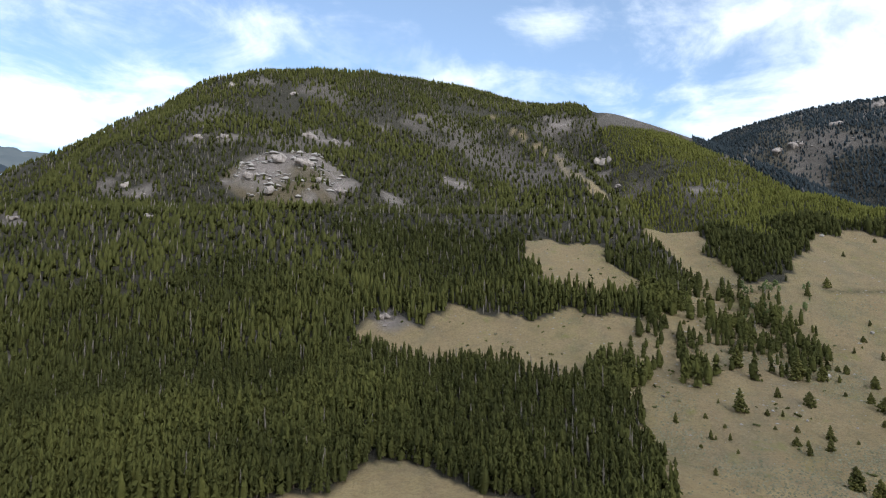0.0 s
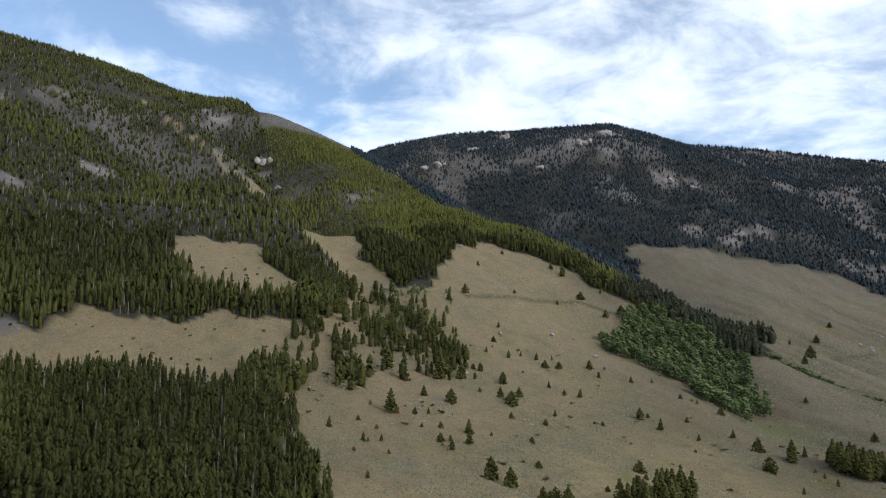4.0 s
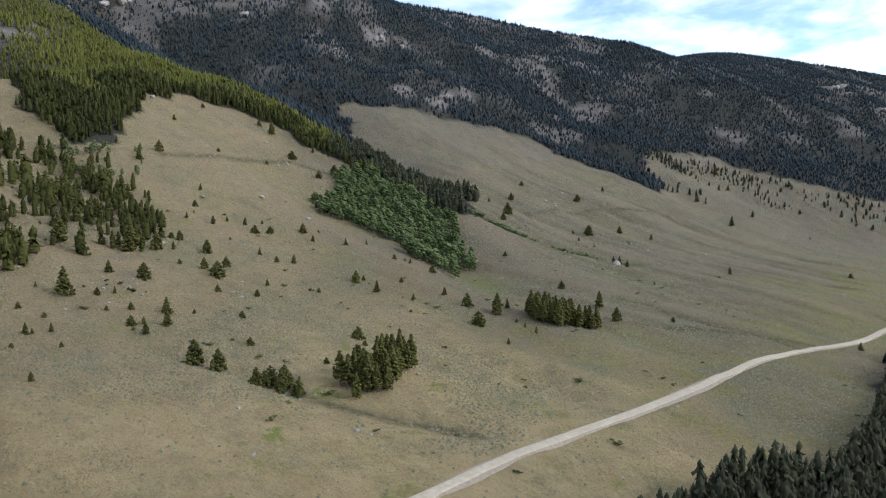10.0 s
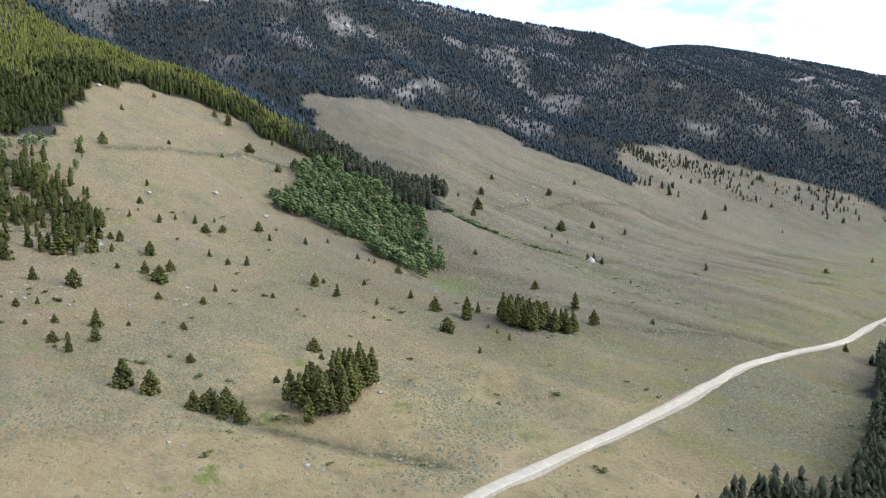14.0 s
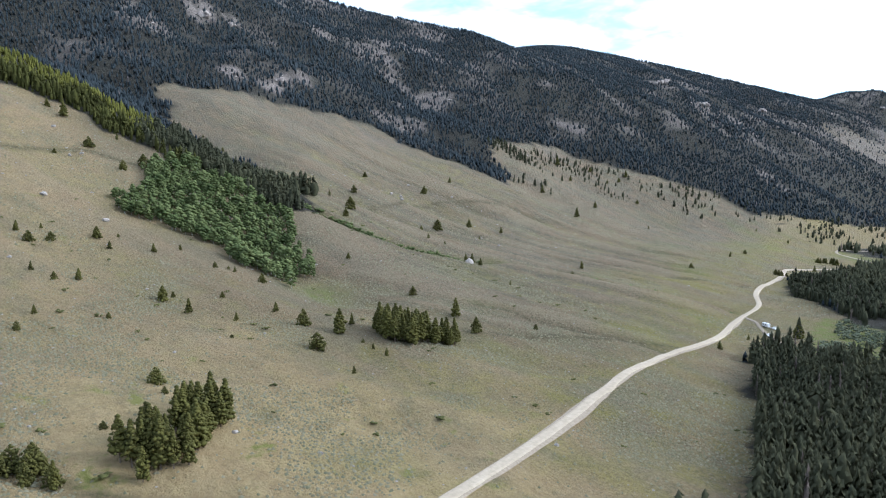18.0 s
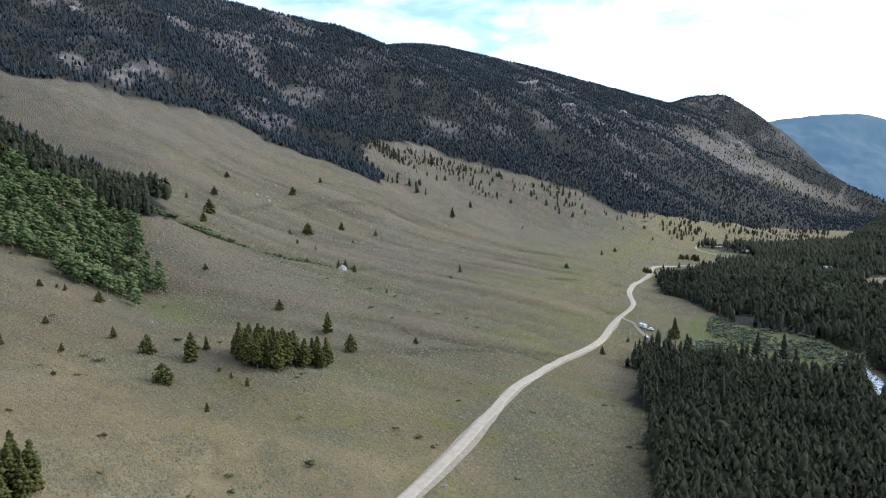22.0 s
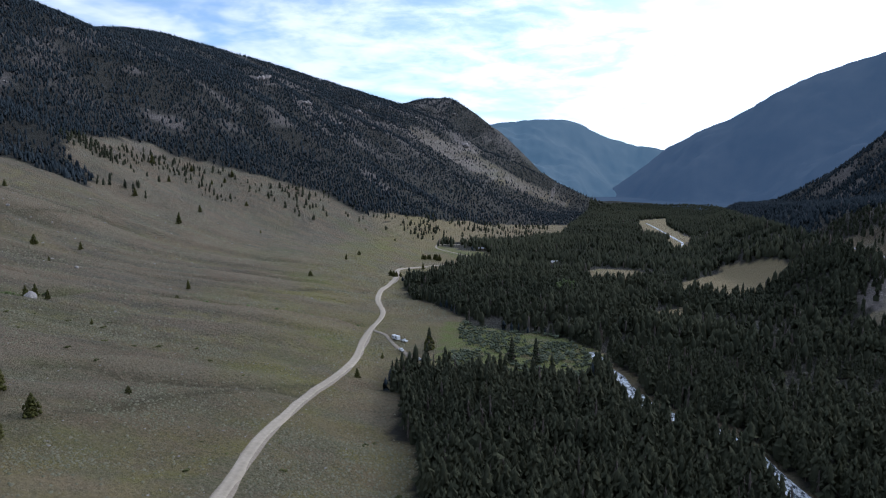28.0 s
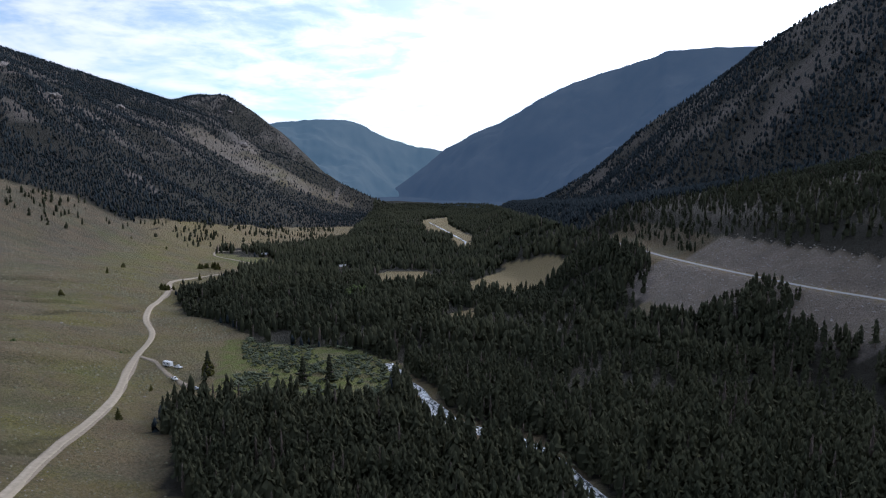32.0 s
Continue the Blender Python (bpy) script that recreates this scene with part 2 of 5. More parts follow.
# cloud shade and distance haze are put into this darker, bluer needle colour
PINE_HAZE_SHADE = foliage_material("hazed_shaded_conifer_needles", (0.024, 0.033, 0.038), (0.041, 0.051, 0.057), (0.11, 0.10, 0.10), 0.15)
ASPEN_LEAF = foliage_material("aspen_leaves", (0.082, 0.112, 0.044), (0.178, 0.214, 0.090))
WILLOW_LEAF = foliage_material("willow_leaves", (0.092, 0.112, 0.070), (0.185, 0.205, 0.140))
SAGE_LEAF = foliage_material("sagebrush_leaves", (0.165, 0.160, 0.100), (0.270, 0.252, 0.170))
BARK = plain_material("pine_bark", (0.10, 0.075, 0.055), (0.19, 0.15, 0.115), 0.3, 0.95, 0.03)
ASPEN_BARK = plain_material("aspen_bark", (0.33, 0.33, 0.28), (0.48, 0.47, 0.41), 0.4, 0.9)
GRANITE = plain_material("granite", (0.21, 0.19, 0.17), (0.34, 0.315, 0.285), 0.8, 0.9, 0.08)
DIRT = plain_material("bare_earth", (0.19, 0.155, 0.115), (0.26, 0.215, 0.16), 1.2, 0.95, 0.04)
ASPHALT = plain_material("worn_asphalt", (0.22, 0.215, 0.21), (0.30, 0.295, 0.29), 2.0, 0.9, 0, 0.1)


# ---- the lie of the land ----
FOOT = [(-4500, 500), (-600, 100), (0, -70), (200, -175), (480, -300), (565, -345), (800, -395), (1360, -520), (2100, -640), (5200, -640)]
APRON = [(-50, 0), (0, 0), (60, 12), (160, 25), (220, 34), (270, 43), (340, 59), (380, 70), (600, 166), (650, 190), (4000, 320)]
HIGHWAY = [(-4500, 900), (-600, 520), (0, 340), (300, 215), (540, 104), (585, 80), (690, 54), (764, 42), (882, 34), (1019, 8), (1500, 10), (2400, 60), (5200, 200)]
BIG = [(-812, -1718, 73), (-932, -1540, 205), (-994, -1254, 349), (-1012, -1134, 385), (-1069, -965, 472), (-1136, -852, 544), (-1179, -792, 563), (-1257, -723, 583), (-1345, -664, 603), (-1477, -615, 624), (-1627, -557, 645), (-1725, -514, 645), (-1812, -371, 514)]
SPUR = [(-1917, -726, 759), (-1855, -602, 715), (-1644, -433, 604), (-1528, -263, 543), (-1469, -183, 506), (-1348, -76, 420), (-1230, 10, 356), (-1131, 66, 301), (-964, 125, 238), (-863, 177, 199), (-794, 225, 159), (-727, 267, 129), (-654, 296, 102)]
REAR = [(-2122, -218, 445), (-1983, 35, 540), (-1909, 112, 558), (-1813, 265, 572), (-1738, 433, 566), (-1665, 600, 569), (-1647, 646, 553), (-1647, 699, 521), (-1612, 840, 513), (-1557, 972, 492), (-1486, 1091, 462), (-1373, 1257, 430), (-1294, 1390, 387), (-1444, 1749, 452), (-1415, 1958, 443)]
REAR2 = [(-1381, 1501, 404), (-1573, 1926, 488), (-1505, 2099, 474), (-1419, 2329, 446), (-1329, 2601, 412), (-1252, 2799, 384), (-1181, 2987, 360), (-1138, 3213, 408), (-1075, 3285, 417), (-1003, 3336, 388), (-893, 3384, 289), (-651, 3329, 94), (-471, 3252, -42)]
RIGHT = [(40, 2828, -114), (218, 2607, -12), (341, 2380, 87), (513, 2125, 267), (644, 1913, 385), (676, 1842, 421), (713, 1768, 454), (783, 1611, 506), (860, 1370, 532), (902, 1050, 515)]
RIGHTFAR = [(-566, 4215, -97), (-406, 4228, -33), (-84, 4285, 214), (43, 4230, 285), (197, 4170, 336), (284, 4111, 394), (535, 3973, 525), (693, 3890, 588), (790, 3815, 601), (892, 3683, 629), (951, 3613, 658), (1278, 3436, 646), (1573, 3177, 545), (1842, 2885, 441)]
FAR = [(-1901, 4500, 427), (-1379, 4674, 365), (-1179, 4723, 375), (-973, 4764, 403), (-747, 4818, 407), (-588, 4856, 363), (-443, 4877, 295), (-258, 4884, 241), (-73, 4884, 215), (187, 4873, 149), (685, 4759, 239)]
SNOWY = [(-2304, -3866, 884), (-2589, -3681, 933), (-2789, -3531, 936), (-2891, -3449, 965), (-2984, -3368, 960), (-3310, -3048, 819)]
GULLIES = [  # line, depth, half width
    ([(-430, 262), (-520, 270), (-600, 300), (-680, 345), (-800, 362), (-920, 330)], 9, 30),
    ([(-545, 15), (-650, -5), (-780, -40), (-900, -60)], 14, 40),
    ([(-1290, -235), (-1190, -175), (-1080, -110), (-960, -60), (-800, -15)], 46, 50),
    ([(-1250, -310), (-1120, -215), (-1000, -145), (-890, -100)], -26, 45),
    ([(-730, 365), (-820, 375), (-920, 345), (-1050, 290), (-1200, 230), (-1400, 150)], 26, 55),
    ([(-690, 765), (-800, 770), (-900, 740), (-980, 640)], 10, 40),
    ([(-568, 331), (-547, 340), (-529, 356), (-516, 375), (-495, 420), (-484, 471), (-457, 504), (-416, 527), (-392, 547), (-374, 561), (-349, 569)], 3.6, 5),
    ([(-389, 332), (-376, 342), (-361, 345), (-344, 353), (-328, 362), (-313, 373), (-299, 383)], 2.0, 5),
    ([(-330, 40), (-305, 70), (-285, 85), (-262, 110), (-246, 130)], 2.0, 7),
    ([(-400, 120), (-350, 140), (-310, 160), (-270, 190)], 1.3, 8),
]


def lerp(v, pairs):
    return np.interp(v, [p[0] for p in pairs], [p[1] for p in pairs])


def smooth_max(a, b, k):
    return 0.5 * (a + b + np.sqrt((a - b) ** 2 + k * k))


def line_distance(x, y, line):
    """Distance to a polyline, and the third coordinate of its nearest place."""
    best, third = np.full(x.shape, 1e9), np.zeros(x.shape)
    for a, b in zip(line, line[1:]):
        dx, dy = b[0] - a[0], b[1] - a[1]
        s = np.clip(((x - a[0]) * dx + (y - a[1]) * dy) / (dx * dx + dy * dy), 0, 1)
        d = np.hypot(x - a[0] - s * dx, y - a[1] - s * dy)
        near = d < best
        best = np.where(near, d, best)
        third = np.where(near, a[2] + s * (b[2] - a[2]), third)
    return best, third


def ridge(x, y, line, slope, blunt=40.0):
    best = np.full(x.shape, -1e4)
    for a, b in zip(line, line[1:]):
        d, z = line_distance(x, y, [a, b])
        best = np.maximum(best, z - slope * (np.sqrt(d * d + blunt * blunt) - blunt))
    return best


def lattice(seed, n=256):
    return np.random.RandomState(seed).rand(n, n)


LATTICES = [lattice(s) for s in range(6)]


def value_noise(x, y, size, seed=0):
    g = LATTICES[seed % 6]
    u, v = x / size + 37.3 * seed, y / size + 11.7 * seed
    i, j = np.floor(u).astype(int), np.floor(v).astype(int)
    fu, fv = u - i, v - j
    fu, fv = fu * fu * (3 - 2 * fu), fv * fv * (3 - 2 * fv)
    i0, i1, j0, j1 = i % 256, (i + 1) % 256, j % 256, (j + 1) % 256
    return (g[i0, j0] * (1 - fu) + g[i1, j0] * fu) * (1 - fv) + (g[i0, j1] * (1 - fu) + g[i1, j1] * fu) * fv


def fractal(x, y, size, octaves=4, seed=0):
    total, weight = 0.0, 1.0
    for k in range(octaves):
        total = total + weight * (value_noise(x, y, size / 2 ** k, seed + k) - 0.5)
        weight *= 0.5
    return total


def height(x, y):
    x, y = np.asarray(x, float), np.asarray(y, float)
    floor_z = np.interp(y, [-4500, -300, 0, 2900, 5200], [14, 4, 0, -61, -61])
    u = lerp(y, FOOT) - x
    z = floor_z + lerp(u, APRON) + np.clip(u / 400, 0, 1) * 5 * fractal(x, y, 140, 3, 1) + np.clip(u / 60, 0, 1) * 0.9 * fractal(x, y, 17, 2, 3)
    # valley wall on the far side, with the bench of the highway cut into it
    w = x - lerp(y, HIGHWAY)
    bench = 27 - 0.008 * np.maximum(y - 600, 0) - 0.035 * np.maximum(y - 1050, 0)
    wall = bench + np.where(w > 9, np.minimum((w - 9) * 0.62, 20 + (w - 9) * np.interp(y, [0, 700, 1100, 1800], [0.30, 0.30, 0.16, 0.06])), np.where(w < -9, (w + 9) * 0.55, 0))
    wall = np.minimum(wall, bench + 330)
    wall = np.where(y < -500, wall - (-500 - y) * 0.05, wall)
    z = np.where(np.abs(w) < 9, np.maximum(z, bench), smooth_max(z, wall, 3))
    rough = fractal(x, y, 420, 5, 2)
    for line, slope, k, bumps in ((BIG, 0.68, 30, 50), (SPUR, 0.52, 20, 15), (REAR, 0.53, 20, 90), (REAR2, 0.56, 20, 110), (RIGHT, 0.95, 20, 12)):
        if line is BIG:
            slope = slope + 0.4 * np.clip((-760 - y) / 250, 0, 1)
        if line is REAR2:
            slope = slope + 0.45 * np.clip((x + 1060) / 120, 0, 1) * np.clip((y - 2900) / 300, 0, 1)
        top = ridge(x, y, line, slope)
        dist, _ = line_distance(x, y, line)
        top = top + rough * bumps * np.clip(dist / 350 - 0.1, 0, 1) * np.clip((top - 60) / 150, 0, 1)
        z = smooth_max(z, top, k)
    for line, depth, half in GULLIES:
        d, _ = line_distance(x, y, [(px, py, 0) for px, py in line])
        z = z - depth * np.exp(-(d / half) ** 2)
    return z


# ---- the ground sheet ----
def spaced(low, core_low, core_high, high, step, growth):
    core = np.arange(core_low, core_high + step, step)
    out = []
    for start, end, sign in ((core[0], low, -1), (core[-1], high, 1)):
        side, at, s = [], start, step
        while sign * at < sign * end:
            s *= growth
            at += sign * s
            side.append(at)
        out.append(side)
    return np.array(out[0][::-1] + list(core) + out[1])


GX = spaced(-4900, -640, 70, 3600, 3.5, 1.035)
GY = spaced(-4900, -100, 680, 5200, 3.5, 1.035)
MX, MY = np.meshgrid(GX, GY, indexing="ij")
GZ = height(MX, MY)


def rills(x, y):
    """Shallow ribs and hollows that run down the open slope, -1 to 1."""
    along, across = 0.885 * x + 0.465 * y, -0.465 * x + 0.885 * y
    bend = 14 * fractal(x, y, 160, 2, 8)
    return np.clip(2.4 * fractal(along * 0.13, across + bend, 27, 3, 9), -1, 1)


def furrows(x, y):
    """Narrow water-worn lines down the fan, 0 to 1."""
    along, across = 0.885 * x + 0.465 * y, -0.465 * x + 0.885 * y
    bend = 22 * fractal(x, y, 120, 3, 7)
    f = 1 - np.abs(fractal(along * 0.07, across + bend, 30, 2, 10)) * 6
    return np.clip(f, 0, 1) * np.clip(0.5 + 3 * fractal(x, y, 90, 2, 5), 0, 1)


ROAD_LINE = [(-185, 20), (-221, 115), (-242, 187), (-281, 315), (-300, 425), (-337, 560), (-391, 721)]
OPEN = np.clip((line_distance(MX, MY, [(a, b, 0) for a, b in ROAD_LINE])[0] - 6) / 14, 0, 1) * np.clip((lerp(MY, FOOT) + 50 - MX) / 30, 0, 1) * np.clip((MY + 120) / 60, 0, 1) * np.clip((900 - MY) / 200, 0, 1) * np.clip((MX + 900) / 120, 0, 1)
KNOB = np.exp(-(np.hypot((MX + 762) / 62, (MY + 472) / 72)) ** 4)
GZ = GZ + KNOB * (6 + 34 * np.abs(fractal(MX, MY, 58, 3, 2)))
FAN = np.clip((MY - 230) / 90, 0, 1)
FURROWS = furrows(MX, MY) * OPEN * FAN
GZ = GZ + ((0.9 + 1.5 * FAN + 1.0 * (1 - FAN) * np.clip((250 - lerp(MY, FOOT) + MX) / 90, 0, 1)) * rills(MX, MY) - 2.2 * FURROWS + 0.7 * fractal(MX, MY, 11, 2, 4)) * OPEN


def ground(x, y):
    """Height of the sheet itself."""
    x, y = np.asarray(x, float), np.asarray(y, float)
    i = np.clip(np.searchsorted(GX, x) - 1, 0, len(GX) - 2)
    j = np.clip(np.searchsorted(GY, y) - 1, 0, len(GY) - 2)
    u, v = (x - GX[i]) / (GX[i + 1] - GX[i]), (y - GY[j]) / (GY[j + 1] - GY[j])
    return (GZ[i, j] * (1 - u) + GZ[i + 1, j] * u) * (1 - v) + (GZ[i, j + 1] * (1 - u) + GZ[i + 1, j + 1] * u) * v


def inside(x, y, poly):
    got = np.zeros(np.shape(x), bool)
    for (x0, y0), (x1, y1) in zip(poly, poly[1:] + poly[:1]):
        if y0 != y1:
            got ^= ((y0 > y) != (y1 > y)) & (x < (x1 - x0) * (y - y0) / (y1 - y0) + x0)
    return got


# ---- plan of woods, clearings, ways and water ----
TREELINE = [(-4900, 200), (-400, -60), (-200, -180), (-122, -236), (-112, -262), (-100, -262), (-86, -250), (-72, -247), (-54, -242), (-38, -228), (-15, -232), (-14, -60), (1150, -60), (1151, -590), (1199, -562), (1378, -524), (1706, -480), (1879, -330), (2200, -250), (5200, -100)]
SPUR_MEADOW = [(-232, -2), (-274, -13), (-316, -21), (-374, -36), (-389, -44), (-402, -58), (-400, -70), (-394, -91), (-400, -109), (-391, -133), (-392, -147), (-391, -161), (-401, -195),
               (-412, -208), (-428, -204), (-432, -186), (-439, -169), (-455, -159), (-468, -159), (-466, -146), (-466, -131), (-472, -117), (-462, -105), (-472, -90), (-487, -81),
               (-486, -66), (-491, -54), (-490, -43), (-497, -34), (-512, -20), (-558, -14), (-623, -12), (-640, -14), (-663, -30), (-690, -44), (-780, -58), (-871, -78), (-890, -90), (-940, -84), (-880, -38), (-780, -14),
               (-687, 8), (-660, 4), (-650, 13), (-630, 29), (-610, 40), (-605, 52), (-620, 68), (-660, 76), (-731, 105), (-761, 138), (-751, 162), (-736, 192), (-720, 206),
               (-705, 218), (-674, 241), (-634, 262), (-600, 310), (-560, 345), (-640, 420), (-40, 420), (-40, -2)]
REAR_MEADOW = [(-600, 330), (-700, 385), (-760, 398), (-884, 364), (-930, 380), (-955, 376), (-999, 397), (-985, 439), (-945, 530), (-930, 580), (-914, 630), (-908, 655), (-875, 670), (-830, 689), (-788, 703), (-742, 722), (-733, 735), (-768, 783),
               (-815, 796), (-858, 838), (-866, 908), (-850, 985), (-800, 1005), (-737, 1042), (-687, 1087), (-640, 1135), (-590, 1128), (-550, 1158), (-513, 1240), (-40, 1240), (-40, 330)]
CLUMPS = [  # pine clumps on the open slope
    [(-500, -37), (-475, -23), (-485, -17), (-509, -21), (-521, -8), (-557, -1), (-581, 7), (-610, -1), (-580, -29)],
    [(-493, 6), (-539, 18), (-500, 45), (-475, 48), (-461, 25), (-473, 9)],
    [(-412, -13), (-403, 0), (-411, 13), (-430, 12), (-432, -9)],
    [(-598, 20), (-576, 32), (-550, 50), (-522, 66), (-491, 77), (-479, 64), (-457, 51), (-492, 50), (-555, 38), (-581, 15)],
    [(-441, -43), (-399, -26), (-375, -36), (-371, -52), (-406, -59), (-437, -57)],
    [(-465, -42), (-454, -22), (-477, -18), (-482, -33)],
    [(-450, -12), (-452, 0), (-475, 0), (-481, -10)],
    [(-451, 47), (-453, 60), (-473, 74), (-487, 69)],
    [(-620, 44), (-650, 30), (-668, 22), (-655, 14), (-630, 26), (-606, 40)],
]
CLEARINGS = [
    [(-581, -141), (-606, -137), (-620, -117), (-613, -102), (-616, -78), (-604, -67), (-585, -65), (-571, -53), (-558, -41), (-527, -36), (-509, -69), (-519, -95), (-544, -119)],
    [(-215, -120), (-249, -126), (-266, -119), (-267, -106), (-252, -100), (-215, -110)],
    [(-880, -85), (-916, -112), (-1000, -166), (-1095, -217), (-1214, -304), (-1432, -406), (-1432, -414), (-1214, -311), (-1095, -224), (-1000, -174), (-905, -122)],
]
WOOD = [(-20, -100), (-120, 40), (-172, 110), (-193, 150), (-193, 188), (-200, 220), (-191, 232), (-191, 248), (-202, 274), (-215, 306), (-245, 370), (-277, 440), (-279, 456), (-259, 462), (-243, 455), (-227, 460), (-211, 452), (-198, 455), (-175, 448), (-183, 541), (-201, 569),
        (-218, 585), (-248, 589), (-274, 599), (-289, 623), (-307, 658), (-330, 671), (-356, 696), (-376, 736), (-394, 800), (-375, 900), (-387, 985), (-361, 1044), (-384, 1130), (-470, 1140), (-475, 1191), (-400, 1300), (-330, 1500),
        (-340, 1879), (-400, 3300), (-500, 4700), (300, 4700), (100, 3300), (60, 2200), (20, 1500), (12, 1019), (28, 882), (34, 764), (20, 710), (-4, 655), (14, 615), (44, 588), (95, 470), (215, 290), (330, 0)]
FIELDS = [
    [(-127, 871), (-67, 1009), (-23, 940), (-8, 890), (-40, 840), (-104, 800), (-132, 815)],
    [(-226, 940), (-217, 988), (-190, 980), (-163, 972), (-150, 925), (-165, 850), (-200, 835), (-228, 890)],
    [(-193, 2162), (-118, 2334), (-112, 1895), (-83, 1533), (-100, 1240), (-125, 1300), (-130, 1524), (-179, 1653)],
    [(-173, 806), (-156, 804), (-153, 755), (-165, 738), (-174, 762)],
    [(-148, 690), (-143, 708), (-126, 735), (-124, 690), (-132, 645), (-148, 640)],
]
FOOT_MEADOW = [(-575, 1120), (-546, 1353), (-503, 1724), (-340, 1900), (-320, 1480), (-380, 1340), (-470, 1200), (-466, 1120)]
ASPENS = [(-569, 192), (-545, 204), (-527, 214), (-510, 233), (-484, 237), (-460, 240), (-471, 263), (-493, 284), (-535, 300), (-566, 308), (-600, 298), (-620, 283), (-632, 259), (-615, 233), (-593, 210)]
GULLY_FIRS = [(-660, 252), (-634, 273), (-603, 290), (-576, 303), (-554, 311), (-548, 328), (-575, 340), (-610, 352), (-660, 372), (-710, 380), (-760, 385), (-740, 330), (-700, 275)]
MIXED = [(-514, -45), (-546, -50), (-600, -20), (-610, 16), (-582, 54), (-538, 76), (-488, 78), (-444, 62), (-426, 38), (-401, 12), (-392, -21), (-375, -40), (-410, -66), (-440, -48), (-470, -38)]
ROCKS = [
    [(-716, -540), (-799, -544), (-838, -456), (-776, -396), (-690, -420), (-699, -487)],
    [(-1176, 27), (-1766, 167), (-1719, 317), (-1600, 554), (-1404, 573), (-1320, 508), (-1362, 429), (-1359, 293), (-1335, 226), (-1121, 105)],
    [(-964, 2433), (-839, 2796), (-546, 2744), (-439, 2713), (-626, 2510), (-805, 2369)],
]
ROAD = [(-185, 20), (-205, 70), (-221, 115), (-226, 129), (-234, 156), (-242, 187), (-252, 227), (-269, 280), (-281, 315), (-288, 347), (-296, 385), (-300, 425), (-309, 470), (-325, 518), (-337, 560),
        (-343, 595), (-354, 630), (-372, 660), (-384, 695), (-391, 721), (-401, 785), (-414, 825), (-426, 856), (-424, 885), (-417, 919), (-397, 952), (-378, 985)]
ROAD_FAR = [(-385, 1046), (-420, 1085), (-462, 1120), (-470, 1160), (-440, 1200)]
TRACK = [(-338, 560), (-325, 550), (-302, 518), (-286, 499), (-271, 488)]
RIVER = [(-186, 545), (-183, 539), (-174, 509), (-164, 488), (-159, 460), (-152, 440), (-138, 426), (-122, 419), (-114, 403), (-110, 387), (-107, 372), (-102, 355), (-90, 300), (-40, 200), (60, 60)]
RIVER_FAR = [(-169, 2045), (-130, 1700), (-100, 1409), (-115, 1265)]
CREEK = [(-568, 331), (-547, 340), (-529, 356), (-516, 375), (-495, 420), (-484, 471), (-457, 504), (-416, 527), (-392, 547), (-374, 561), (-349, 569)]


DRAWS = [
    CREEK,
    [(-389, 332), (-376, 342), (-361, 345), (-344, 353), (-328, 362), (-313, 373), (-299, 383)],
    [(-300, 82), (-285, 85), (-262, 110), (-246, 130)],
    [(-345, 300), (-330, 340), (-312, 372), (-300, 400)],
    [(-600, 92), (-625, 150), (-640, 200), (-625, 235)],
    [(-640, 420), (-660, 500), (-670, 580), (-650, 660)],
    [(-430, 620), (-405, 660), (-392, 690)],
]
SCARS = [(-1327, -255, 34), (-1002, 21, 26), (-1191, -142, 24), (-1104, -109, 18), (-814, -654, 16), (-829, -623, 16), (-519, -636, 24), (-677, -645, 26), (-437, -196, 11), (-395, -260, 12), (-364, -323, 9), (-324, -385, 14),
         (-893, -493, 26), (-936, -536, 20), (-1076, -478, 18), (-1166, -441, 20), (-787, -417, 14), (-810, -350, 16), (-962, -324, 16), (-1105, -742, 22), (-1338, -259, 30), (-1015, 23, 24),
         (-1492, 543, 52), (-1436, 477, 42), (-1454, 180, 44), (-1268, 582, 36), (-1000, 570, 18), (-1067, 1683, 50), (-955, 1685, 50), (-931, 1764, 46), (-1048, 2216, 46), (-847, 2774, 60), (-904, 2224, 40),
         (-1021, 492, 22), (-1001, 557, 26), (-1004, 609, 20), (-862, 1089, 22), (-891, 1024, 26), (-682, 1392, 26), (-924, 1034, 24), (-765, 2474, 60), (-654, 2613, 50), (-514, 2717, 40), (-635, -217, 9), (-400, -250, 9)]


def near_line(x, y, line):
    return line_distance(np.asarray(x, float), np.asarray(y, float), [(a, b, 0) for a, b in line])[0]


def wobble(x, y, size, seed):
    return fractal(x, y, size, 3, seed) * 2


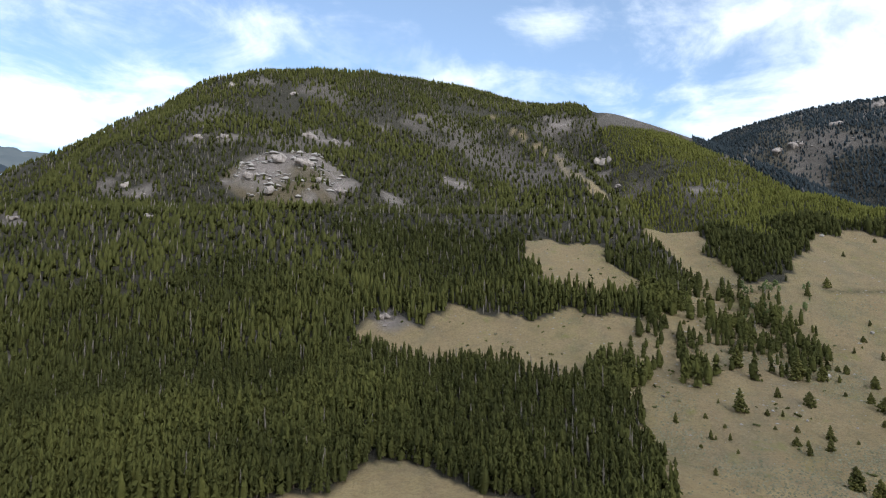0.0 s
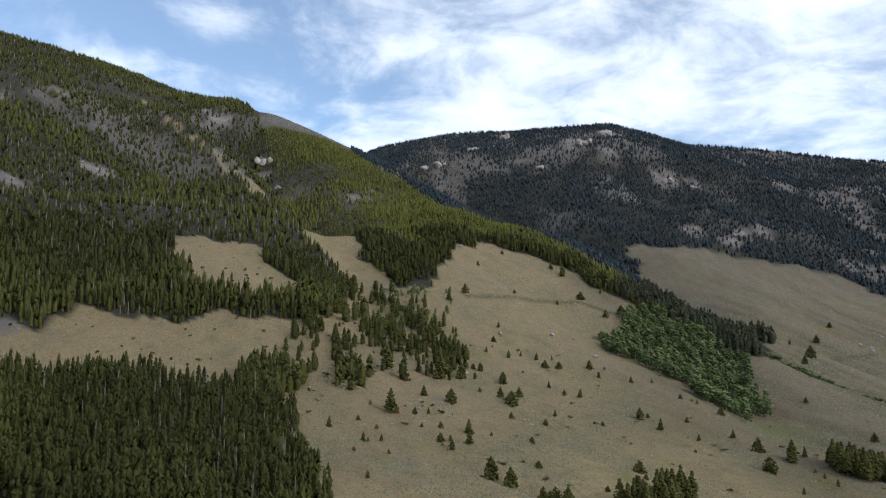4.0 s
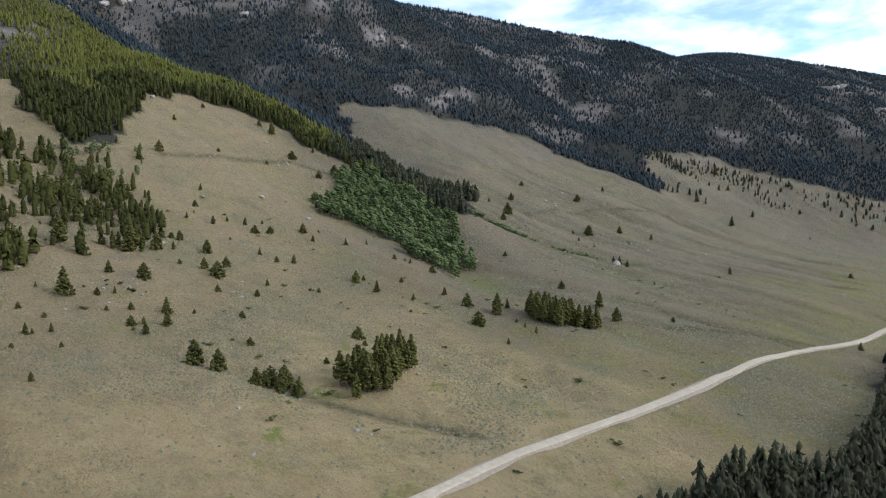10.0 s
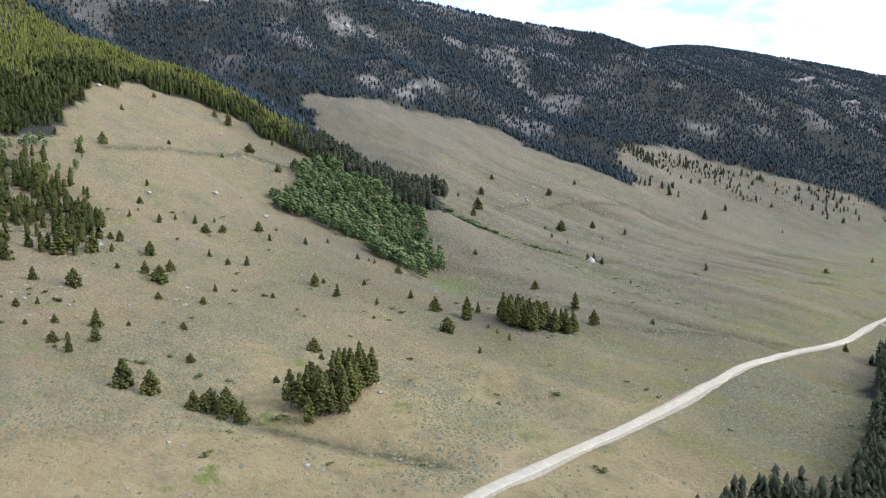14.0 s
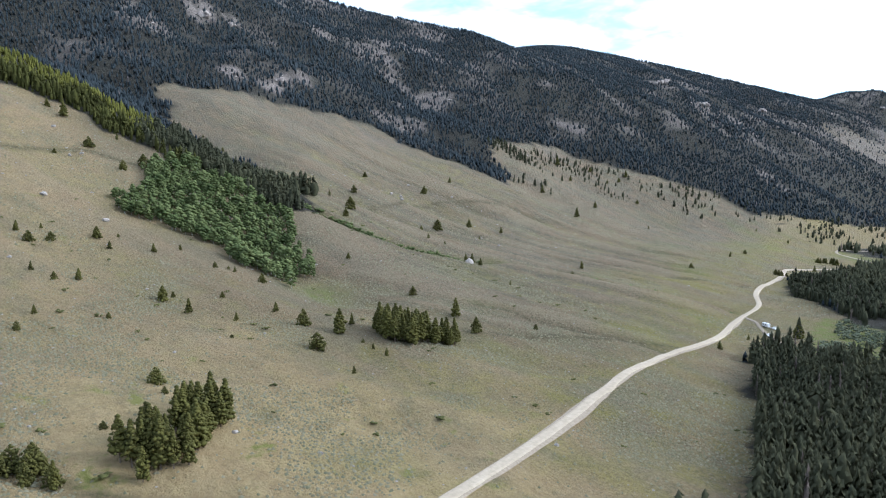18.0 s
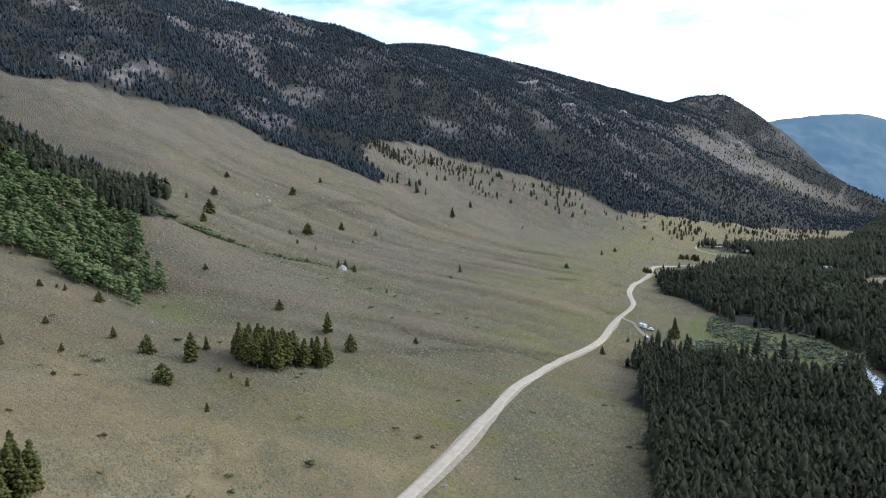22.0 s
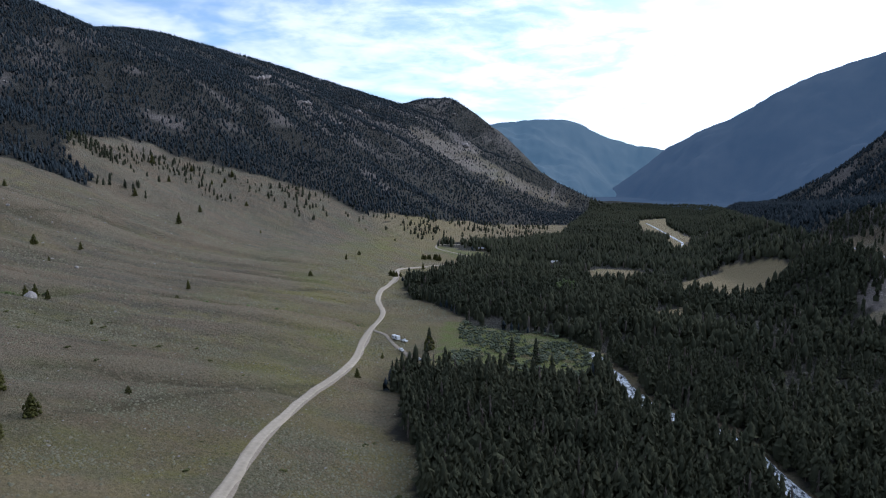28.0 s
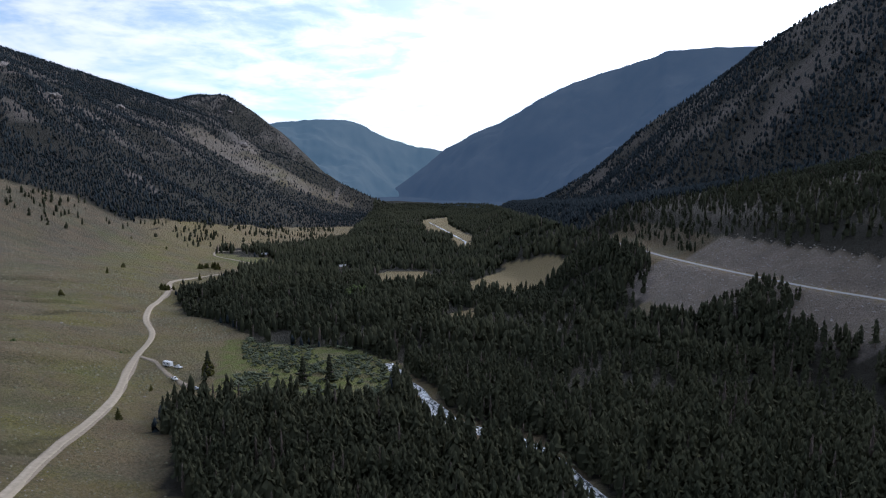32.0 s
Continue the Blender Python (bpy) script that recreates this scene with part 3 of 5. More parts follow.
def wooded(x, y):
    """How densely trees stand, 0 to 1."""
    a, b = x + 7 * wobble(x, y, 30, 3), y + 7 * wobble(x, y, 30, 4)
    left = (a < lerp(b, TREELINE)) & (a < -40)
    a, b = x + 6 * wobble(x, y, 18, 3), y + 6 * wobble(x, y, 18, 4)
    for poly in CLEARINGS + [SPUR_MEADOW, REAR_MEADOW]:
        left &= ~inside(a, b, poly)
    d = np.where(left, 1.0, 0.0)
    wood = inside(a, b, WOOD)
    for poly in FIELDS + [FOOT_MEADOW]:
        wood &= ~inside(a, b, poly)
    wood &= near_line(x, y, RIVER) > 8.0 + 2.5 * wobble(x, y, 30, 5)
    d = np.where(wood, 1.0, d)
    w = x - lerp(y, HIGHWAY)
    bare = np.where((y > 500) & (y < 735), 40, 11)
    d = np.where((w > bare) & (y > -400) & (x > -60), np.clip((w - bare) / 12, 0, 0.95), d)
    d = np.where((w > bare) & (x > 20), d * np.clip(1.0 + 3.0 * fractal(x, y, 180, 5, 4) - 0.3 * np.clip((ground(x, y) - 120) / 250, 0, 1), 0.45, 1), d)
    d = np.where((w > -30) & (y > 930) & (x > -60) & (w < 60), 0.95, d)
    d = np.where((np.abs(w) < 8) & (x > -30) & (y < 930), 0, d)
    d = np.where(inside(a, b, GULLY_FIRS), 0.0, d)
    d = np.where(inside(a, b, ASPENS), 0.0, d)
    for poly, share in zip(ROCKS, (0.55, 0.75, 0.4)):
        d = np.where(inside(a, b, poly), d * share, d)
    return d


def rocky(x, y):
    """Bare stone, 0 to 1: outcrops high up and scree by the highway."""
    z = ground(x, y)
    r = np.where(y < 250, 0.45, 0.5) * np.clip((fractal(x, y, 110, 5, 4) - 0.16) * 6, 0, 1) * np.clip((z - 150) / 150, 0, 1)
    r = np.maximum(r, 0.5 * np.clip((fractal(x, y, 110, 5, 1) - 0.12) * 5, 0, 1) * np.clip((z - 330) / 120, 0, 1) * (y > 250))
    r = np.maximum(r, 0.65 * np.clip((fractal(x, y, 75, 4, 2) - 0.15) * 7, 0, 1) * np.clip((z - 110) / 60, 0, 1) * np.clip((y - 450) / 300, 0, 1))
    for poly, share in zip(ROCKS, (2.0, 0.5, 0.55)):
        r = np.where(inside(x + 22 * wobble(x, y, 50, 3), y + 22 * wobble(x, y, 50, 4), poly), np.maximum(r, np.clip(share * np.clip(0.6 + 2.5 * fractal(x, y, 60, 4, 2), 0, 1), 0, 1)), r)
    for sx, sy, size in SCARS:
        r = np.maximum(r, np.clip(1.1 - np.hypot(x - sx, y - sy) / size + 2.6 * fractal(x, y, 34, 4, 3), 0, 1))
    r = r * np.where(y > 1200, 0.6, 1.0)
    w = x - lerp(y, HIGHWAY)
    r = np.where((w > -55) & (w < 40) & (y < 735) & (y > 500) & (np.abs(w) > 7), 0.7, r)
    r = np.where((w > 11) & (x > 20) & (y < 3400), np.maximum(r, np.clip(1.5 * fractal(x, y, 130, 5, 3) - 0.05, 0.0, 0.35)), r)
    return r


def sheet_mesh(name, xs, ys, zs):
    nx, ny = zs.shape
    mesh = bpy.data.meshes.new(name)
    mesh.vertices.add(nx * ny)
    mesh.vertices.foreach_set("co", np.stack([xs, ys, zs], -1).astype(np.float32).ravel())
    k = np.arange(nx * ny).reshape(nx, ny)
    quads = np.stack([k[:-1, :-1], k[1:, :-1], k[1:, 1:], k[:-1, 1:]], -1).reshape(-1, 4)
    mesh.loops.add(quads.size)
    mesh.loops.foreach_set("vertex_index", quads.ravel().astype(np.int32))
    mesh.polygons.add(len(quads))
    mesh.polygons.foreach_set("loop_start", np.arange(0, quads.size, 4, dtype=np.int32))
    mesh.polygons.foreach_set("use_smooth", np.ones(len(quads), bool))
    mesh.update(calc_edges=True)
    return mesh


def point_values(mesh, name, values):
    mesh.attributes.new(name, "FLOAT", "POINT").data.foreach_set("value", np.ascontiguousarray(values, np.float32).ravel())


ground_mesh = sheet_mesh("ground", MX, MY, GZ)
WOODED, ROCKY = wooded(MX, MY), rocky(MX, MY)
# the mask also takes in all ground upslope of the highway
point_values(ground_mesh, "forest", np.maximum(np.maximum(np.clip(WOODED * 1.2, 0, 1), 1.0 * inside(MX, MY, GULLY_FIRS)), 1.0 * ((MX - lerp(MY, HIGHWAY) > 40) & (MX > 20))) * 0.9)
point_values(ground_mesh, "rock", ROCKY)
damp = np.exp(-(near_line(MX, MY, CREEK) / 6) ** 2) * 0.35 + 0.45 * np.clip(fractal(MX, MY, 60, 4, 5) * 3.0 - 0.4, 0, 1) * np.exp(-((lerp(MY, FOOT) - MX - 60) / 130) ** 2)
damp = np.maximum(damp, 0.9 * inside(MX, MY, [(-297, 606), (-204, 592), (-178, 540), (-176, 460), (-270, 486)]))
damp = np.maximum(damp, 0.8 * np.exp(-(np.hypot(MX + 445, MY - 262) / 16) ** 2))
damp = np.maximum(damp, 0.7 * inside(MX, MY, [(-470, 1140), (-384, 1130), (-361, 1044), (-395, 1010)]))
point_values(ground_mesh, "lush", damp)
draw = np.max([np.exp(-(near_line(MX, MY, line) / 3.4) ** 2) for line in DRAWS], axis=0)
point_values(ground_mesh, "draw", np.maximum(0.95 * draw, 0.7 * np.clip(FURROWS * 1.6 - 0.4, 0, 1)))
point_values(ground_mesh, "hollow", np.clip(-1.8 * rills(MX, MY), 0, 1) * OPEN)
point_values(ground_mesh, "rib", np.clip(1.8 * rills(MX, MY) - 0.2, 0, 1) * OPEN)
# near slope that takes the painted sunshine
point_values(ground_mesh, "sunny", np.clip((265 - MY + 60 * wobble(MX, MY, 80, 4)) / 120, 0, 1) * np.clip((300 - lerp(MY, FOOT) + MX) / 130, 0.4, 1))
point_values(ground_mesh, "upland", np.clip((lerp(MY, FOOT) - MX - 110 + 0.25 * np.clip(MY - 150, 0, 400) + 60 * wobble(MX, MY, 90, 2)) / 130, 0, 1) * np.clip((MY - 200) / 130, 0.1, 1))
point_values(ground_mesh, "field", np.maximum(1.0 * np.max([inside(MX, MY, poly) for poly in FIELDS], axis=0), 0.5 * inside(MX, MY, FOOT_MEADOW)))
point_values(ground_mesh, "grassy", np.maximum(np.exp(-((lerp(MY, FOOT) - MX - 70) / 95) ** 2), np.max([inside(MX, MY, poly) for poly in FIELDS], axis=0)))
ground_mesh.materials.append(GROUND)
tagged(new("ground", ground_mesh), "dry sagebrush meadow and wooded mountain slopes", "ground", kind="structure")


# ---- hazy mountains at the valley's end ----
def backdrop(name, line, slope, colour, label, seed, foot=None):
    pts = np.array(line, float)
    s = np.r_[0, np.cumsum(np.hypot(*np.diff(pts[:, :2], axis=0).T))]
    along = np.arange(0, s[-1], 14.0)
    crest = np.stack([np.interp(along, s, pts[:, k]) for k in range(3)], -1)
    crest[:, 2] += 16 * fractal(along, along * 0, 120, 4, seed)
    down = np.linspace(-400, 1250, 90)
    way = np.array([-150.0, 130.0]) - crest[:, :2]
    way /= np.linalg.norm(way, axis=1)[:, None]
    xs = crest[:, :1] + way[:, :1] * down
    ys = crest[:, 1:2] + way[:, 1:] * down
    zs = crest[:, 2:] - slope * (np.sqrt(down ** 2 + 900) - 30) + 190 * fractal(xs, ys, 420, 5, seed + 1) * np.clip(np.abs(down) / 300, 0, 1)
    # level skirt spreads the haze glow over the far valley floor
    if foot is not None:
        zs = np.where((down[None] > 0) & (zs < foot), foot + 10 * fractal(xs, ys, 300, 3, seed), zs)
    mesh = sheet_mesh(name, xs, ys, zs)
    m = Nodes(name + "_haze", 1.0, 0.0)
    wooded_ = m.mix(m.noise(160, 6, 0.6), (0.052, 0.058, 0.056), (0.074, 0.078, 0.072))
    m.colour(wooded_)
    # haze is a bluish emission added to the slope material
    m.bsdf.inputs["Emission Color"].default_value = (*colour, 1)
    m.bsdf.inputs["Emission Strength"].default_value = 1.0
    mesh.materials.append(m.mat)
    return tagged(new(name, mesh), label, "mountain", kind="structure")


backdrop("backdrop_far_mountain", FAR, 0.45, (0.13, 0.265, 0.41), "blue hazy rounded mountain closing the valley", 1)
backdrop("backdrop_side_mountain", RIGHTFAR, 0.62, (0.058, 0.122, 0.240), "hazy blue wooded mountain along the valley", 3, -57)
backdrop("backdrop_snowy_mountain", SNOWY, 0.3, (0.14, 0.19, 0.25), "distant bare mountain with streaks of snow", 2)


# ---- trees ----
def branch_crown(boughs, low, spread, seed, open_=0.5):
    """A narrow conifer crown of unit height: separate drooping boughs round the stem. Vertices, triangles."""
    r = random.Random(seed)
    verts = []
    a = r.uniform(0, 6.28)
    for k in range(boughs):
        h = low + (0.93 - low) * (k + r.random()) / boughs
        wide = spread * min(1.0, 0.75 + 1.5 * h) * (1 - h ** 2.2) ** 0.7 * r.uniform(0.7, 1.25) + 0.02
        a += 2.4 + r.uniform(-0.5, 0.5)
        rise, half = r.uniform(0.05, 0.11), open_ * r.uniform(0.8, 1.3)
        verts.append((-0.25 * wide * math.cos(a), -0.25 * wide * math.sin(a), min(1.0, h + rise + 0.03)))
        for turn in (-half, half):
            q = wide * r.uniform(0.85, 1.15)
            verts.append((q * math.cos(a + turn), q * math.sin(a + turn), h - r.uniform(0.0, 0.06)))
    verts += [(0.0, 0.0, 1.0), (0.03, 0.015, 0.86), (-0.03, 0.01, 0.86), (0.0, 0.0, 1.0), (0.0, -0.03, 0.86), (0.01, 0.03, 0.86)]
    return np.array(verts), np.arange(len(verts)).reshape(-1, 3)


def ragged_crown(heights, sides, spread, seed, jitter=0.38):
    """A far conifer of unit height as one uneven, bushy cone. Vertices, triangles."""
    r = random.Random(seed)
    verts, tris, n = [], [], len(heights)
    for h in heights:
        wide = spread * min(1.0, 0.72 + 1.6 * h) * (1 - h ** 2.2) ** 0.7
        a0 = r.uniform(0, 6.28)
        for s in range(sides):
            a = a0 + 6.2832 * (s + r.uniform(-0.2, 0.2)) / sides
            q = wide * r.uniform(1 - jitter, 1 + jitter)
            verts.append((q * math.cos(a), q * math.sin(a), h + r.uniform(-0.06, 0.04)))
    verts.append((0.0, 0.0, 1.0))
    for k in range(n - 1):
        for s in range(sides):
            p, q = k * sides + s, k * sides + (s + 1) % sides
            tris += [(p, q, q + sides), (p, q + sides, p + sides)]
    top = (n - 1) * sides
    tris += [(top + s, top + (s + 1) % sides, len(verts) - 1) for s in range(sides)]
    return np.array(verts), np.array(tris)


def trunk_prism(radius, top, sides=4):
    verts = [(radius * math.cos(6.2832 * s / sides), radius * math.sin(6.2832 * s / sides), -0.06) for s in range(sides)] + [(0, 0, top)]
    return np.array(verts), np.array([(s, (s + 1) % sides, sides) for s in range(sides)])


def joined(pieces):
    verts, tris, mats, o = [], [], [], 0
    for (v, t), m in pieces:
        verts.append(v), tris.append(t + o), mats.append(np.full(len(t), m))
        o += len(v)
    return np.concatenate(verts), np.concatenate(tris), np.concatenate(mats)


def tri_mesh(name, verts, tris, mats, materials, tint=None, soft=False):
    mesh = bpy.data.meshes.new(name)
    mesh.vertices.add(len(verts))
    mesh.vertices.foreach_set("co", np.ascontiguousarray(verts, np.float32).ravel())
    mesh.loops.add(tris.size)
    mesh.loops.foreach_set("vertex_index", np.ascontiguousarray(tris, np.int32).ravel())
    mesh.polygons.add(len(tris))
    mesh.polygons.foreach_set("loop_start", np.arange(0, tris.size, 3, dtype=np.int32))
    mesh.polygons.foreach_set("material_index", np.ascontiguousarray(mats, np.int32))
    mesh.polygons.foreach_set("use_smooth", np.full(len(tris), soft))
    if tint is not None:
        point_values(mesh, "tint", tint)
    for m in materials:
        mesh.materials.append(m)
    mesh.update(calc_edges=True)
    return mesh


def scatter(name, templates, places, sizes, widths, tints, materials, label, category, seed=0, lean=0.0):
    """Many plants as one mesh: templates are (verts, tris, mats) of unit height; each place gets one, turned and scaled."""
    rng = np.random.RandomState(seed)
    pick = rng.randint(0, len(templates), len(places))
    verts, tris, mats, tint, o = [], [], [], [], 0
    for k, (v, t, m) in enumerate(templates):
        own = np.where(pick == k)[0]
        if not len(own):
            continue
        a = rng.uniform(0, 6.2832, len(own))
        c, s = np.cos(a)[:, None], np.sin(a)[:, None]
        w, h = (sizes[own] * widths[own])[:, None], sizes[own][:, None]
        lx, ly = rng.normal(0, lean, (2, len(own), 1)) if lean else (0, 0)
        x = (v[:, 0] * c - v[:, 1] * s) * w + places[own, 0][:, None] + lx * v[:, 2] * h
        y = (v[:, 0] * s + v[:, 1] * c) * w + places[own, 1][:, None] + ly * v[:, 2] * h
        z = v[:, 2] * h + places[own, 2][:, None]
        verts.append(np.stack([x, y, z], -1).reshape(-1, 3))
        tris.append((t[None] + (np.arange(len(own)) * len(v))[:, None, None]).reshape(-1, 3) + o)
        mats.append(np.tile(m, len(own)))
        tint.append(np.repeat(tints[own], len(v)))
        o += len(own) * len(v)
    mesh = tri_mesh(name, np.concatenate(verts), np.concatenate(tris), np.concatenate(mats), materials, np.concatenate(tint), category != "stones")
    return tagged(new(name, mesh), label, category, kind="stuff")


def sown(x0, x1, y0, y1, step, seed, keep):
    """Jittered places in a rectangle, kept where keep(x, y) is over a random share."""
    rng = np.random.RandomState(seed)
    x, y = np.meshgrid(np.arange(x0, x1, step), np.arange(y0, y1, step), indexing="ij")
    x, y = x.ravel() + rng.uniform(-0.5, 0.5, x.size) * step, y.ravel() + rng.uniform(-0.5, 0.5, y.size) * step
    ok = rng.rand(x.size) < keep(x, y)
    x, y = x[ok], y[ok]
    return np.stack([x, y, ground(x, y)], -1)


def facing(x, y):
    """Slopes that look into the valley."""
    e = 12.0
    gx, gy = (ground(x + e, y) - ground(x - e, y)) / (2 * e), (ground(x, y + e) - ground(x, y - e)) / (2 * e)
    cx, cy = -120 - x, 120 - y
    return -(gx * cx + gy * cy) / np.hypot(cx, cy) > -0.12


NEAR_PINES = [joined([(trunk_prism(0.016, 0.5), 1), (ragged_crown((0.06, 0.30, 0.62, 0.84), 5, 0.135, 80 + k, 0.32), 0), (branch_crown(20, 0.06, 0.165, k, 0.30), 0)]) for k in range(5)]
SLIM_PINES = [joined([(trunk_prism(0.016, 0.6), 1), (ragged_crown((0.16, 0.36, 0.66, 0.86), 5, 0.105, 90 + k, 0.34), 0), (branch_crown(18, 0.13, 0.14, 20 + k, 0.30), 0)]) for k in range(5)]
MID_PINES = [joined([(ragged_crown((0.05, 0.40, 0.76), 4, 0.15, 40 + k, 0.34), 0), (branch_crown(4, 0.1, 0.16, 40 + k, 0.4), 0)]) for k in range(4)]
FAR_PINES = [joined([(ragged_crown((0.05, 0.5), 3, 0.175, 60 + k), 0)]) for k in range(4)]


def forest(name, rect, step, seed, templates, size, width, materials, label, keep, tint_low=0.0, tint_high=0.9, dead=0.0):
    p = sown(*rect, step, seed, keep)
    rng = np.random.RandomState(seed + 1)
    patch = np.clip(0.5 + 1.6 * fractal(p[:, 0], p[:, 1], 70, 3, 2), 0, 1)
    tints = tint_low + (tint_high - tint_low) * np.clip(0.55 * patch + 0.45 * rng.rand(len(p)), 0, 1)
    tints = np.where(rng.rand(len(p)) < dead * (0.4 + 1.2 * (1 - patch)), 1.0, tints)
    sizes = size * np.clip(rng.normal(1, 0.2, len(p)), 0.45, 1.5) * (0.85 + 0.3 * patch)
    widths = width * rng.uniform(0.8, 1.25, len(p)) * np.where(tints >= 1, 0.4, 1)
    return scatter(name, templates, p, sizes, widths, tints, materials, label, "forest", seed + 2, 0.02)


def keep_near(x, y):
    return wooded(x, y) * (y < 20) * (np.hypot(x, y) + 90 * wobble(x, y, 70, 2) < 570) * (1 - rocky(x, y))


def behind_spur(x, y):
    """Beyond the wooded spur, on the long rear mountain."""
    rows = sorted((p[0], p[1]) for p in SPUR)
    return (y >= 390) | ((x < -740) & (y > lerp(x, rows) + 12))


def keep_big(x, y):
    d = wooded(x, y) * (1 - 0.85 * rocky(x, y)) * (np.hypot(x, y) + 90 * wobble(x, y, 70, 2) >= 550) * facing(x, y) * ~behind_spur(x, y)
    return d * np.clip(1.0 + 2.2 * fractal(x, y, 110, 4, 3) * np.clip((ground(x, y) - 200) / 150, 0, 1), 0.15, 1)


def on_spur(x, y):
    return y > 40 + (x + 560) * 0.27


def keep_rear(x, y):
    d = wooded(x, y) * (1 - 0.8 * rocky(x, y)) * facing(x, y) * behind_spur(x, y) * ~inside(x, y, WOOD) * (x < lerp(y, HIGHWAY) - 30)
    return d * np.clip(1.3 + 2.2 * fractal(x, y, 55, 4, 5), 0.35, 1) * np.clip(1.0 - (y - 1000) / 1000 * np.clip((260 - ground(x, y)) / 120, 0.2, 1), 0.3, 1)


def keep_wood(x, y):
    return wooded(x, y) * inside(x, y, WOOD) * np.clip(0.95 + 2.8 * fractal(x, y, 60, 4, 1), 0.2, 1)


def keep_side(x, y):
    return wooded(x, y) * ~inside(x, y, WOOD) * (x > lerp(y, HIGHWAY) - 30) * facing(x, y) * (1 - 0.8 * rocky(x, y))


forest("lodgepole_forest", (-580, -20, -520, 20), 3.1, 1, NEAR_PINES[:3] + SLIM_PINES[:3], 10.5, 0.95, [PINE, BARK], "dense olive green lodgepole pine forest on the slope", lambda x, y: keep_near(x, y) * (np.hypot(x, y) < 430), dead=0.03)
forest("upper_lodgepole_forest", (-680, -20, -660, 20), 3.6, 25, MID_PINES, 10.0, 0.9, [PINE], "dense olive green pine forest above the clearing", lambda x, y: keep_near(x, y) * (np.hypot(x, y) >= 430), dead=0.05)
forest("mountainside_forest", (-2000, -20, -1500, 390), 6.1, 4, FAR_PINES, 8.4, 1.3, [PINE], "olive pine forest with grey dead trunks on the mountainside", lambda x, y: keep_big(x, y) * ~on_spur(x, y), dead=0.16)
SPUR_EDGE = SPUR_MEADOW[41:59]
forest("spur_forest", (-1300, -540, -160, 400), 3.7, 52, FAR_PINES, 6.6, 1.1, [SUNLIT_SPUR_PINE], "pine forest on the spur, sunlight in its yellow green colour", lambda x, y: keep_big(x, y) * on_spur(x, y) * (near_line(x, y, SPUR_EDGE) + 25 * wobble(x, y, 40, 2) > 40), 0.5, 0.92)
forest("spur_edge_forest", (-960, -540, -60, 400), 4.0, 55, MID_PINES, 9.5, 1.05, [PINE], "taller dark green pines along the lower edge of the spur wood", lambda x, y: keep_big(x, y) * on_spur(x, y) * (near_line(x, y, SPUR_EDGE) + 25 * wobble(x, y, 40, 2) <= 40), 0.0, 0.42)
forest("upper_forest", (-1900, -100, 0, 3300), 5.5, 7, FAR_PINES, 6.8, 1.4, [PINE_HAZE_SHADE], "dark conifer forest on the long mountain face", keep_rear, dead=0.05)
forest("riverside_forest", (-420, 230, 60, 540), 3.6, 10, NEAR_PINES[:3] + SLIM_PINES[:3], 11.5, 1.05, [PINE_DARK, BARK], "dark dense conifer forest along the river", lambda x, y: keep_wood(x, y) * (y < 540) * (y > 60), dead=0.06)
forest("outer_riverside_forest", (-420, 330, -100, 540), 4.4, 11, MID_PINES, 11.5, 1.2, [PINE_DARK], "dark conifer forest farther down the river", lambda x, y: keep_wood(x, y) * ((y <= 60) | (x >= 230)) * (y < 540), dead=0.03)
forest("middle_forest", (-420, 330, 540, 900), 4.4, 28, MID_PINES, 11.0, 1.2, [PINE_DARK], "dark conifer forest beyond the willow meadow", lambda x, y: keep_wood(x, y) * (y >= 540) * (y < 900), dead=0.04)
forest("valley_forest", (-500, 120, 900, 3300), 7.0, 13, FAR_PINES, 11.0, 1.4, [PINE_DARK], "dark conifer forest on the valley floor", lambda x, y: keep_wood(x, y) * (y >= 900), dead=0.03)
forest("roadside_forest", (0, 420, 200, 1000), 5.5, 34, MID_PINES, 9.0, 1.1, [PINE_DARK], "dark conifer forest above the highway cut", lambda x, y: keep_side(x, y), dead=0.06)
forest("valley_side_forest", (-60, 1300, 100, 3000), 7.2, 16, FAR_PINES, 8.5, 1.6, [PINE_HAZE_SHADE], "dark conifer forest on the far valley side", lambda x, y: keep_side(x, y) * ~((x < 420) & (y > 200) & (y < 1000)), dead=0.05)
forest("cut_slope_pines", (-10, 160, 480, 640), 3.6, 37, MID_PINES, 7.0, 1.4, [PINE_DARK], "young conifers and brush on the road embankment", lambda x, y: inside(x + 8 * wobble(x, y, 16, 2), y + 8 * wobble(x, y, 16, 3), [(15, 622), (37, 609), (53, 605), (80, 606), (70, 575), (52, 554), (40, 540), (20, 552), (5, 591)]) * (x < lerp(y, HIGHWAY) - 6) * 0.75)
forest("gully_spruces", (-790, -520, 240, 410), 4.2, 19, NEAR_PINES, 12.5, 1.15, [PINE_DARK, BARK], "dark spruces crowding the upper gully", lambda x, y: inside(x + 16 * wobble(x, y, 22, 6), y + 16 * wobble(x, y, 22, 7), GULLY_FIRS) * np.clip(0.75 + 1.5 * fractal(x, y, 25, 2, 3), 0.2, 0.95))
forest("mixed_pines", (-680, -360, -100, 100), 4.3, 22, NEAR_PINES, 10.0, 1.35, [PINE, BARK], "loose clumps of pine and fir on the open slope", lambda x, y: np.maximum(0.78 * np.max([inside(x + 5 * wobble(x, y, 14, 6), y + 5 * wobble(x, y, 14, 7), poly) for poly in CLUMPS], axis=0), 0.11 * inside(x, y, MIXED)), 0.15, 0.9, 0.02)


